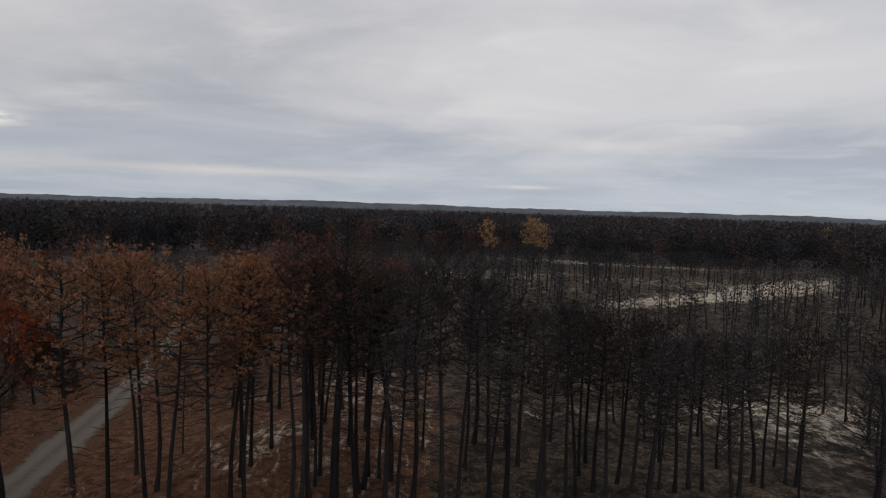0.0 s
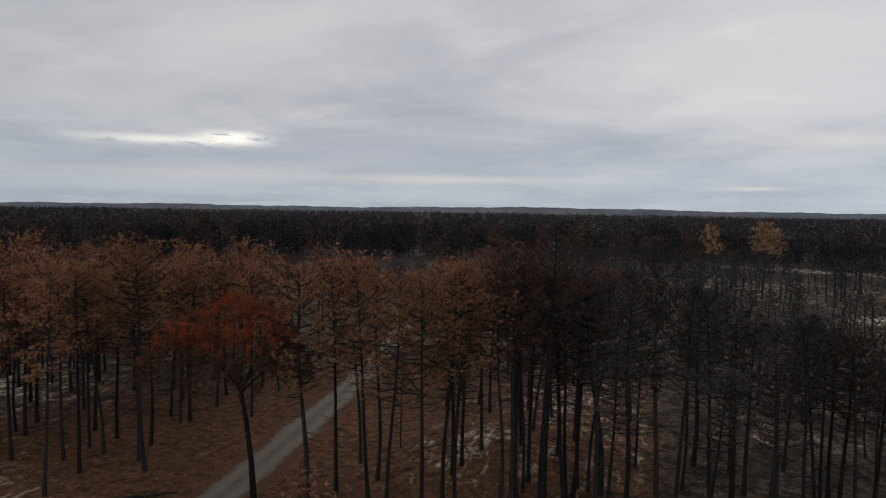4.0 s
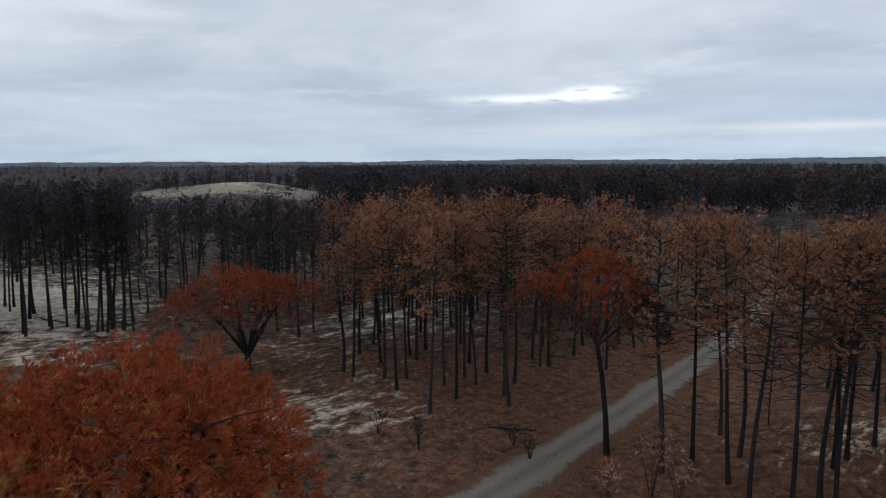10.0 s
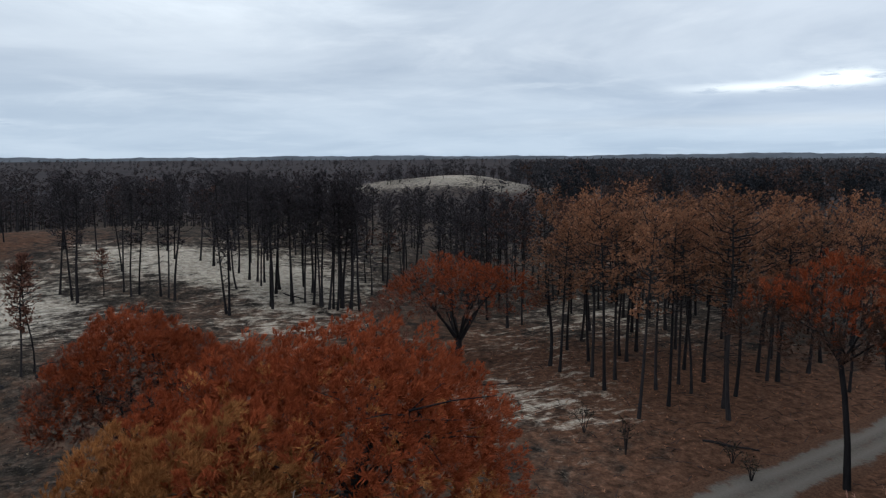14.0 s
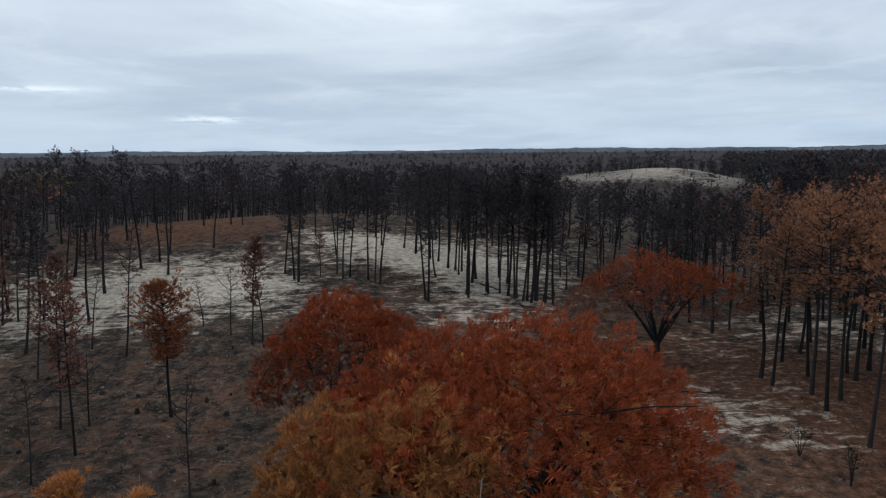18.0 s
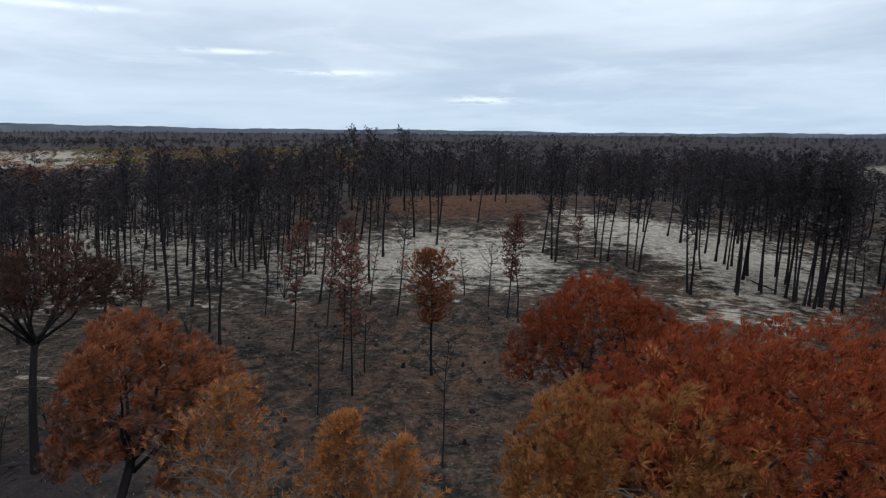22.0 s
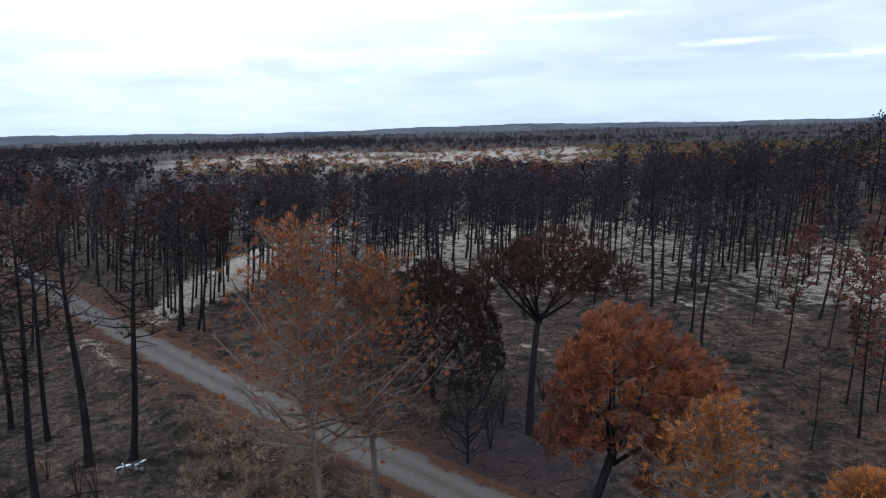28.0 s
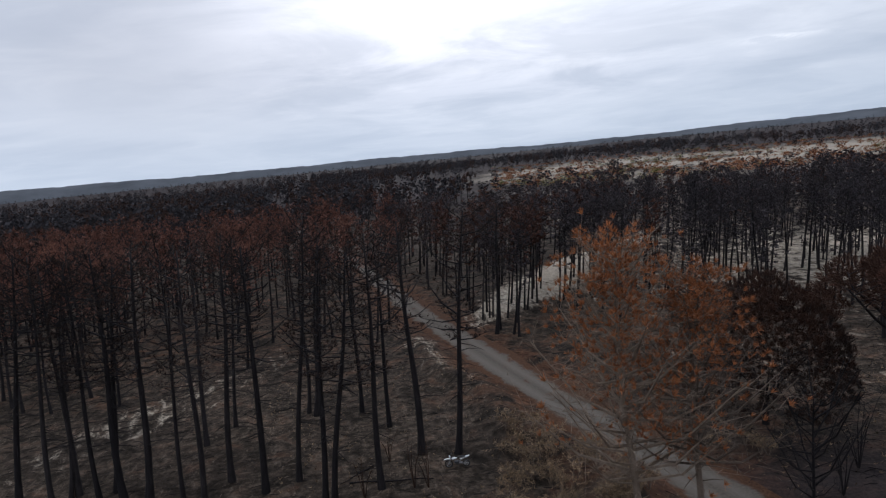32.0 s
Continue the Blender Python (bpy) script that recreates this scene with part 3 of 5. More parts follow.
def umbrella(name, seed, tall, reach, depth, bark, needles, clumps=170, tufts=9, blades=8, length=0.42, girth=0.32, fork=0.45, lean=(0.0, 0.0), flat=0.55, wind=(0, 0, 0), sparse=0.0, stretch=1.0, second=None, low=0.2, lobes=((0, 0, 0, 1, 1),), inner=True, grain_size=0.42, puff=0.5, label="", group=""):
    """A stone pine: a trunk that forks into rising limbs under a broad domed crown of dense clumps."""
    rng = random.Random(seed)
    root = new(name)
    stem, crown, crown_b = Form(), Form(), Form()
    wind = Vector(wind)
    top = Vector((lean[0], lean[1], tall * fork))
    stem.tube([Vector((0, 0, -0.5)), Vector((lean[0] * 0.2, lean[1] * 0.2, tall * fork * 0.35)), Vector((lean[0] * 0.55, lean[1] * 0.55, tall * fork * 0.7)), top],
              [girth * 1.35, girth, girth * 0.9, girth * 0.8], 9)
    mid = Vector((lean[0] * 1.5, lean[1] * 1.5, tall - depth))
    arms = []
    for i in range(10):
        a = i * 2.4 + rng.uniform(-0.3, 0.3)
        k = reach * rng.uniform(0.35, 0.85)
        e = mid + Vector((math.cos(a) * k * stretch, math.sin(a) * k, depth * 0.5 * rng.uniform(0.3, 1.2)))
        form = Form()
        b1 = top.lerp(e, 0.45) + Vector((rng.gauss(0, 0.3), rng.gauss(0, 0.3), -0.05 * tall * rng.random()))
        form.tube([top - Vector((0, 0, rng.uniform(0, 0.9))), b1, b1.lerp(e, 0.55) + Vector((rng.gauss(0, 0.3), rng.gauss(0, 0.3), 0.2)), e],
                  [girth * 0.48, girth * 0.33, girth * 0.22, girth * 0.10], 6)
        for _ in range(9):
            w = rng.uniform(0.2, 1)
            q = b1.lerp(e, w)
            g = q + Vector((rng.gauss(0, 1), rng.gauss(0, 1), rng.uniform(-0.15, 0.8))) * reach * 0.22
            form.tube([q, q.lerp(g, 0.5) + Vector((0, 0, 0.1)), g], [girth * 0.13, girth * 0.08, 0.012], 4)
        arms.append(form)
    bumps = [(rng.uniform(0, 2 * math.pi), rng.uniform(0.1, 0.95), rng.uniform(-0.13, 0.11)) for _ in range(18)]
    whole = sum(r * r for _, _, _, r, _ in lobes)
    for n, (lx, ly, lz, lr, ld) in enumerate(lobes):
        core = mid + Vector((lx, ly, lz))
        count = int(clumps * lr * lr / whole)
        puffs = max(12, int(count / 4.5))
        rises = 1 - (np.arange(puffs) + 0.5) / puffs * (1 + low)
        flares, turns = np.sqrt(np.maximum(0, 1 - rises ** 2)), np.arange(puffs) * 2.39996 + rng.uniform(0, 6)
        tops = np.stack([np.cos(turns) * flares, np.sin(turns) * flares, rises], -1)
        tops = tops + np.array([[rng.gauss(0, 0.25), rng.gauss(0, 0.25), rng.gauss(0, 0.2)] for _ in range(puffs)]) / math.sqrt(puffs)
        pitch = math.sqrt(2 * math.pi * (1 + low) / puffs) * 0.56
        for i in range(count):
            rise = 1 - (i + 0.5) / count * (1 + low)
            u = math.sqrt(max(0.0, 1 - rise * rise))
            a = i * 2.39996 + rng.uniform(-0.2, 0.2)
            if rng.random() < sparse * (0.3 + u):
                continue
            shape = 1.0
            for ba, bu, bh in bumps:
                gap = (a - ba + math.pi) % (2 * math.pi) - math.pi
                shape += 0.75 * bh * math.exp(-((gap * u * 2.2) ** 2 + ((u - bu) * 3.5) ** 2))
            shape = min(1.10, max(0.84, shape))
            el = max(0.0, rise)
            lump = shape * rng.uniform(0.94, 1.04) if rng.random() < 0.85 else rng.uniform(0.82, 0.93)
            up = depth * ld * (el ** (2 * flat)) if rise > 0 else depth * ld * rise * 0.8
            c = core + Vector((math.cos(a) * reach * lr * u * stretch, math.sin(a) * reach * lr * u, up)) * lump
            if any(k != n and math.hypot((c.x - mid.x - ox) / (reach * r * stretch), (c.y - mid.y - oy) / (reach * r), (c.z - mid.z - oz) / (depth * dd)) < 0.68 and c.z > mid.z + oz for k, (ox, oy, oz, r, dd) in enumerate(lobes)):
                continue
            out = Vector((math.cos(a) * u, math.sin(a) * u, 0.45 + 0.9 * el)).normalized()
            size = grain_size * rng.uniform(0.65, 1.35)
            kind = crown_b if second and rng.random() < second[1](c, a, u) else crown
            lift = (out + wind + Vector((rng.gauss(0, 0.14), rng.gauss(0, 0.14), rng.gauss(0, 0.1)))).normalized()
            side = lift.orthogonal().normalized()
            other = lift.cross(side)
            gaps = np.array([math.cos(a) * u, math.sin(a) * u, rise]) - tops
            spans = np.sqrt((gaps ** 2).sum(1))
            near = int(spans.argmin())
            edge = min(1.3, spans[near] / pitch)
            lift = (lift + Vector(gaps[near]) / pitch * 0.55).normalized()
            c = c - lift * (puff * edge ** 2 + grain_size * rng.uniform(0.0, 0.2))
            if inner:
                kind.tuft(rng, core + (c - core) * 0.86 - lift * 0.45, lift, 0.42, 14, 1.0, 0.12)
            for _ in range(tufts):
                h = rng.random()
                r, b = size * (1 - 0.75 * h) * math.sqrt(rng.random()), rng.uniform(0, 2 * math.pi)
                p = c + side * math.cos(b) * r + other * math.sin(b) * r + lift * size * (1.5 * h - 0.8)
                o = (lift + (side * math.cos(b) + other * math.sin(b)) * r / size * 0.8 + Vector((rng.gauss(0, 0.18), rng.gauss(0, 0.18), rng.gauss(0, 0.1)))).normalized()
                kind.tuft(rng, p, o, length * rng.uniform(0.75, 1.3), blades, 0.26, 0.038)
    child("trunk", stem.mesh("trunk", bark, True), root)
    for form in arms:
        child("limb", form.mesh("limb", bark, True), root)
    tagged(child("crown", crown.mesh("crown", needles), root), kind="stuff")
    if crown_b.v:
        tagged(child("crown_patch", crown_b.mesh("crown_patch", second[0]), root, "needles of a second tone"), kind="stuff")
    return tagged(root, label, "tree", group)


def stand_at(ob, az, d, turn=0.0):
    x, y = at(az, d)
    ob.matrix_basis = pose(x, y, float(height(x, y)), 0, 0, turn)
    PLACES.append((x, y))
    return ob


def windward(x, y):
    """How far the wind tips the trees at a place: stepped by azimuth to fit the camera's view."""
    az = math.degrees(math.atan2(-x, y)) % 360
    return max(0.0, min(1.0, (az - 55) / 30)) + 0.7 * max(0.0, min(1.0, (az - 140) / 25)) if az < 250 else 0.0


def planted(models, x, y, tall, rng):
    """A copy of one of the models, grown to that height, at its place on the ground."""
    src, size = rng.choice(models)
    s = tall / size
    w = (s * 0.35 + 0.65) * rng.uniform(0.88, 1.16)
    tip = Matrix.Rotation(radians(rng.gauss(3.4, 1.4) * windward(x, y)), 4, WIND_AXIS)
    m = pose(x, y, float(height(x, y))) @ tip @ pose(0, 0, 0, rng.gauss(0, 2.2), rng.gauss(0, 2.2), rng.uniform(0, 360)) @ Matrix.Diagonal((w, w, s, 1))
    return copy_thing(src, m)


PLACES = []
WIND_AXIS = Vector((0, 0, 1)).cross(way(45))
BROWN_LABEL = "tall pine with a charred black trunk and browned needles"
DULL_LABEL = "scorched pine with a black trunk and thin dull brown crown"
BLACK_LABEL = "burnt black pine with bare charred twigs and few needles"
brown = [(pine("pine_tree", 11 + k, 20, 0.50, 3.2, BARK_CHAR, NEEDLE_BROWN, BROWN_LABEL, "browned pines", limbs=54, tufts=13, blades=19, length=0.30, wide=0.10, stubs=18, wild=0.45, bare=0.5, climb=0.9, girth=0.17 + 0.02 * (k % 3)), 21.3) for k in range(6)]
dull = [(pine("pine_tree", 31 + k, 19, 0.54, 3.2, BARK_CHAR, NEEDLE_RUST, DULL_LABEL, "dull scorched pines", limbs=42, tufts=10, blades=13, length=0.30, wide=0.11, stubs=20, bare=0.58, wild=0.7, climb=0.9, girth=0.16 + 0.03 * (k % 3)), 20.0) for k in range(6)]
black = [(pine("burnt_pine", 51 + k, 17, 0.44, 2.2, BARK_CHAR, NEEDLE_BLACK, BLACK_LABEL, "burnt black pines", limbs=40, tufts=9, blades=12, length=0.36, wide=0.11, girth=0.15 + 0.02 * (k % 3), stubs=14, bare=0.62, wild=0.8, climb=1.2), 17.7) for k in range(6)]
murk = [(pine("pine_tree", 41 + k, 17, 0.55, 2.7, BARK_CHAR, NEEDLE_BLACK if k % 2 else NEEDLE_MURK, "sooty pine with a black trunk and thin charred crown", "sooty pines", limbs=42, tufts=10, blades=12, length=0.28, wide=0.09, stubs=26, bare=0.38, wild=0.9, girth=0.15 + 0.03 * (k % 3)), 17.9) for k in range(6)]
char = [(pine("burnt_pine", 61 + k, 20, 0.5, 3.0, BARK_CHAR, NEEDLE_MURK, "tall charred pine with knotty black branches and scant brown needles", "charred pines by the track", limbs=40, tufts=9, blades=10, length=0.26, wide=0.09, stubs=26, bare=0.5, wild=0.9, girth=0.20 + 0.035 * (k % 3)), 21.0) for k in range(6)]
ruddy = [(pine("pine_tree", 65 + k, 19, 0.52, 3.3, BARK_CHAR, NEEDLE_RUDDY, "tall pine with a black trunk and ruddy brown crown", "ruddy pines", limbs=46, tufts=11, blades=14, length=0.30, wide=0.10, stubs=16, bare=0.4, wild=0.6, climb=0.9), 20.0) for k in range(4)]
golden = [(pine("pine_tree", 75 + k, 20, 0.42, 4.6, BARK_CHAR, NEEDLE_GOLD, "lone far pine with a pale golden brown crown", "golden pines", limbs=50, tufts=10, blades=12, length=0.5, wide=0.14, stubs=6, bare=0.1, wild=0.5), 21.0) for k in range(2)]
bigdark = [(pine("pine_tree", 71, 22, 0.45, 3.4, BARK_CHAR, NEEDLE_DULL, "very tall dark pine with dense dead branches and thin crown", wild=0.5, limbs=64, tufts=8, blades=5, length=0.34, wide=0.09, girth=0.36, stubs=30, bare=0.5), 22)]
sparse = [(pine("young_pine", 81 + k, 12, 0.40, 1.7, BARK_CHAR, NEEDLE_DULL_RED, "slim young pine with thin red-brown crown on the dune slope", "slim young pines", wild=0.6, limbs=44, tufts=9, blades=11, length=0.30, wide=0.13, girth=0.10, stubs=12, bare=0.3, profile="oval"), 12) for k in range(3)]
bare = [(pine("dead_tree", 91 + k, 9, 0.35, 1.6, BARK_CHAR, NEEDLE_BLACK, "bare charred young tree with thin leafless twigs", "bare young trees", wild=1.0, limbs=18, tufts=4, blades=0, girth=0.085, stubs=4, lean=0.06, droop=-0.35, twig=1.6, profile="oval"), 9) for k in range(3)]


def plant(models, rows):
    """One tree for each row of x, y and height."""
    rng = random.Random(len(PLACES) + 7)
    for x, y, tall in rows:
        PLACES.append((x, y))
        planted(models, x, y, tall * 0.985 - 0.3, rng)


def taken(x, y, gap):
    return any((x - px) ** 2 + (y - py) ** 2 < gap * gap for px, py in PLACES)


def stand(seed, count, az, d, models, tall, gap=3.2):
    """Pines scattered over a sector of the wood, clear of the track."""
    rng = random.Random(seed)
    tries = 0
    while count and tries < 4000:
        tries += 1
        a = rng.uniform(*az)
        r = math.sqrt(rng.uniform(d[0] ** 2, d[1] ** 2))
        x, y = at(a, r)
        if abs(x - road_x(y)) < 5 or taken(x, y, gap):
            continue
        PLACES.append((x, y))
        planted(models, x, y, rng.uniform(*tall), rng)
        count -= 1


plant(brown, ((-62.7, 41.5, 15.2), (-60.4, 41.3, 18.1), (-67.1, 46.9, 16.7), (-57.5, 43.5, 20.1), (-53.5, 42.1, 21.4), (-55.7, 45.2, 19.2), (-46.1, 40.3, 20.5), (-51.4, 47.0, 20.9), (-47.4, 45.0, 19.5), (-51.9, 50.5, 19.7), (-49.2, 49.6, 19.5), (-51.3, 53.4, 19.0), (-42.5, 47.6, 22.5), (-44.9, 49.5, 21.0), (-46.8, 53.1, 19.7), (-51.4, 61.5, 18.5), (-48.9, 60.0, 19.0), (-48.3, 60.9, 19.7), (-62.3, 46.6, 18.9), (-62.5, 51.3, 17.9), (-60.4, 50.6, 18.7), (-63.1, 54.3, 18.0), (-48.9, 66.4, 18.3), (-43.0, 64.8, 19.0),))
plant(brown, ((-45.6, 74.9, 17.1), (-24.7, 45.4, 20.8), (-23.9, 48.7, 20.9), (-24.8, 55.3, 20.2), (-20.2, 47.1, 21.1), (-21.6, 51.9, 20.5), (-17.6, 44.6, 20.4), (-15.1, 45.1, 20.3), (-14.4, 48.3, 20.5), (-12.9, 46.9, 20.6), (-15.2, 53.3, 19.2), (-14.9, 55.1, 18.6),))
plant(golden, ((21.3, 285.2, 19.8), (39.9, 309.2, 21.2), (45.3, 304.0, 18.5), (324.9, 565.8, 18.1),))
plant(dull, ((-17.2, 74.3, 18.6), (-14.0, 58.4, 17.0), (-10.1, 48.9, 21.7), (-9.3, 48.6, 21.5), (-8.8, 49.9, 21.4), (-8.9, 52.4, 19.7), (-8.8, 54.1, 19.0), (-5.3, 52.3, 19.8), (-5.0, 53.0, 19.4), (-3.9, 55.2, 19.7), (-3.0, 55.1, 19.0), (-9.9, 74.1, 16.6), (-6.3, 65.7, 17.0),))
plant(char, ((26.1, -59.3, 21.9), (22.8, -57.2, 21.3), (21.9, -58.3, 20.6), (21.4, -58.7, 20.5), (19.4, -57.3, 20.7), (18.4, -58.2, 20.3), (17.2, -56.1, 21.2), (15.2, -55.3, 21.2), (12.5, -54.5, 21.2), (10.7, -52.8, 21.4), (12.5, -64.9, 19.9),))
plant(char, ((9.2, -56.6, 20.9), (10.4, -68.6, 19.9), (6.3, -53.6, 21.1), (3.8, -54.6, 23.0), (3.4, -69.2, 19.7), (2.6, -68.2, 19.4), (1.8, -50.0, 20.8), (1.1, -49.7, 20.6), (-1.8, -67.3, 18.3), (-2.4, -50.9, 21.1), (-4.1, -62.6, 19.4), (-6.1, -55.8, 21.0), (-9.0, -54.7, 22.0), (-21.0, -88.3, 19.5), (-23.0, -87.2, 18.7),))
plant(bigdark, ((-6.7, 48.8, 22.0),))
plant(murk, ((-3.1, 51.6, 19.8), (-0.9, 52.2, 20.4), (1.4, 51.3, 21.1), (2.8, 52.6, 20.6), (3.5, 59.3, 18.7), (4.6, 65.6, 17.6), (5.5, 53.6, 19.3), (6.8, 53.3, 18.0), (8.5, 60.2, 16.3), (10.0, 54.1, 16.9), (11.8, 53.0, 17.4), (12.7, 54.1, 17.5), (15.1, 61.5, 15.3), (14.4, 55.0, 16.3), (15.4, 54.6, 16.1), (16.9, 56.9, 15.6), (22.8, 68.6, 13.4), (17.8, 55.5, 16.1), (20.3, 55.9, 14.0), (21.5, 55.5, 14.1), (23.0, 56.3, 14.3), (24.0, 55.9, 14.2), (27.4, 61.1, 12.8), (27.0, 56.9, 14.6),))
plant(murk, ((26.9, 55.2, 14.8), (29.3, 57.9, 13.5), (29.7, 56.8, 14.7), (33.2, 62.0, 13.4), (32.2, 57.8, 15.6), (32.9, 57.3, 15.2), (20.0, 66.9, 12.5), (12.6, 67.1, 15.5), (-5.3, 50.9, 19.8), (-4.9, 55.3, 18.8),))
plant(black, ((-101.7, 35.4, 17.0), (-97.6, 36.5, 18.2), (-101.6, 40.3, 18.1), (-89.2, 38.6, 18.7), (-84.0, 38.9, 18.8), (-83.5, 41.1, 19.1), (-83.5, 44.4, 19.9), (-79.1, 45.2, 19.6), (-79.8, 48.0, 18.3), (-107.3, -10.1, 18.1), (-105.8, -9.3, 17.5), (-109.2, -3.4, 17.8), (-106.7, -2.4, 17.7), (-107.2, -1.3, 18.0), (-104.8, 2.6, 16.8), (-103.3, 3.4, 17.5), (-95.1, 10.0, 16.2), (-96.7, 16.2, 19.1), (-109.2, 17.2, 17.9), (-109.9, 16.2, 17.8), (-105.4, 18.9, 17.8), (-98.5, 19.6, 18.1), (-96.5, 23.2, 20.1), (-94.8, 24.1, 19.6),))
plant(black, ((-94.0, 25.1, 20.5), (-94.9, 26.2, 19.6), (-94.1, 27.3, 20.5), (-96.5, 29.3, 17.8), (-103.2, 23.6, 18.3), (-106.1, 22.9, 16.9), (-107.4, 41.1, 16.6), (-99.6, 44.0, 16.8), (-91.8, 47.2, 18.2), (-93.5, 53.3, 17.5), (-95.9, 9.7, 17.0), (-97.7, 16.2, 19.3), (-99.4, 19.5, 19.5), (-103.5, 18.0, 18.5), (-107.4, 16.4, 16.9), (-111.0, 15.1, 18.0), (-114.8, 13.9, 16.5), (-116.5, 12.8, 16.2), (-119.8, 10.5, 16.7), (-98.6, 21.4, 20.1), (-97.4, 22.4, 19.5), (-96.3, 23.5, 20.9), (-95.0, 24.8, 19.9), (-95.1, 26.0, 20.7),))
plant(black, ((-94.4, 27.2, 21.1), (-92.4, 28.0, 20.2), (-123.6, 8.6, 15.1), (-125.4, 4.5, 15.8), (-105.6, 1.6, 17.9), (-131.5, 3.6, 14.9), (-120.0, -3.8, 15.7), (-108.8, -9.5, 17.6), (-110.4, -11.9, 16.4), (-126.4, -26.2, 16.9), (-111.8, -30.6, 14.5), (-124.2, -33.4, 16.3), (-118.8, -33.7, 16.1), (-115.5, -35.8, 17.7), (-147.0, -32.2, 14.2), (-147.8, -26.7, 15.3), (-146.1, -24.1, 13.5), (-136.2, -13.4, 14.9), (-133.6, -8.1, 14.6), (-66.5, -45.9, 15.7), (-63.1, -42.3, 15.0), (-92.8, -56.2, 18.3), (-94.0, -55.7, 18.9), (-96.4, -55.3, 17.7),))
plant(black, ((-96.8, -61.8, 18.6), (-98.0, -60.9, 19.2), (-103.0, -56.6, 16.7), (-104.2, -55.1, 17.3), (-83.9, -57.7, 18.7), (-86.1, -57.6, 19.2), (-22.0, -89.9, 13.9), (-23.4, -85.8, 14.8), (-71.9, -55.5, 22.0), (-34.8, -100.4, 16.7), (-37.2, -100.7, 15.8), (-38.5, -98.2, 16.9),))
plant(sparse, ((-63.3, -33.6, 14.6), (-59.1, -26.0, 15.6), (-53.7, -22.7, 13.9), (-72.3, -33.5, 10.8), (-80.2, -12.9, 13.5), (-81.2, -11.8, 12.1), (-108.2, -6.1, 7.2),))
plant(bare, ((-81.0, -31.3, 9.5), (-77.9, -26.5, 15.6), (-59.4, -23.7, 7.1), (-49.2, -24.0, 8.3), (-43.5, -11.6, 10.5), (-83.7, -15.9, 8.7), (-87.5, -20.0, 6.3), (-74.2, -42.9, 5.4), (-85.5, -47.2, 8.2), (-22.5, 59.7, 9.9),))

stand(1, 16, (30, 58), (72, 100), brown, (17, 20.5))
stand(2, 18, (-38, 10), (48, 68), murk, (12.5, 15.5))
stand(7, 18, (-38, 10), (68, 110), murk, (9.5, 13))
stand(6, 10, (2, 22), (70, 100), dull, (16, 19))
stand(3, 42, (60, 84), (100, 150), black, (11.5, 15))
stand(4, 90, (108, 158), (86, 150), black, (15, 18.5))
stand(5, 34, (174, 212), (84, 118), ruddy, (15, 18.5))
for models in (brown, dull, murk, char, ruddy, golden, black, bigdark, sparse, bare):
    for src, size in models:
        for o in (*src.children, src):
            bpy.data.objects.remove(o)


# the stone pines and the lone trees by the track
def facing(az, k=1.0):
    """Rightwards across the line of sight at that azimuth: needles are combed this way to fit the camera's view."""
    v = way(az - 90)
    return (v.x * k, v.y * k, 0.25 * k)


def front_share(az):
    """Orange needles on the side of a crown that faces the camera, fewer above 13 m."""
    v = way(az)
    return lambda c, a, u: max(0.0, min(0.8, 0.05 - (c.x * v.x + c.y * v.y) * 0.10)) * (0.2 if c.z > 13 else 1.0)


def around(az, *rows):
    """Lobes of a crown given as metres to the right, away and up from its middle, with their shares of reach and depth."""
    r, f = way(az - 90), way(az)
    return tuple((r.x * a + f.x * b, r.y * a + f.y * b, c, s, d) for a, b, c, s, d in rows)


big = umbrella("stone_pine", 101, 18.2, 6.3, 6.3, BARK_CHAR, NEEDLE_RED, 1700, 19, 16, 0.20, girth=0.35, fork=0.6, flat=0.5, wind=facing(73, 0.4), second=(NEEDLE_OCHRE, front_share(74)), grain_size=0.40,
               lobes=around(74, (0.3, 0.2, 0, 0.86, 1.0), (-3.1, 0.2, -0.3, 0.66, 0.96), (2.8, -0.3, -0.7, 0.64, 0.88), (-0.4, -2.4, -0.8, 0.7, 0.92), (-5.7, -0.3, -1.1, 0.56, 0.86)), label="broad domed stone pine with dense rust-red scorched crown")
stand_at(big, 74.2, 24.6)
front = umbrella("stone_pine", 107, 16.4, 4.2, 5.7, BARK_GREY, NEEDLE_OCHRE, 760, 18, 16, 0.24, girth=0.26, fork=0.6, flat=0.5, wind=facing(89, 0.4), second=(NEEDLE_RED, lambda c, a, u: min(0.45, max(0.06, (c.z - 14.2) * 0.29))), grain_size=0.36,
                 lobes=around(88, (0.45, 0.2, 0, 0.78, 1.0), (-1.8, 0.2, -0.5, 0.66, 0.86), (2.1, -0.4, -0.9, 0.62, 0.86), (-2.5, 1.8, -0.2, 0.58, 0.92)), label="stone pine with ochre and orange scorched needles by the track")
stand_at(front, 87.4, 20.7)
# duller red needles prevail below 11 m
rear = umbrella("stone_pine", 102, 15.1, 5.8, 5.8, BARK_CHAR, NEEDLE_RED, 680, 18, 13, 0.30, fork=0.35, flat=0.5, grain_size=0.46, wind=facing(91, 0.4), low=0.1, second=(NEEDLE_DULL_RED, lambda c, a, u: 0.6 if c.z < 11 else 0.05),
                lobes=around(91, (0, 0, 0, 0.76, 1.0), (2.8, 0.2, -0.8, 0.66, 0.85), (-2.8, 0.5, -1.4, 0.62, 0.8)), label="smaller domed stone pine with deep red scorched crown")
stand_at(rear, 91.4, 44.1)
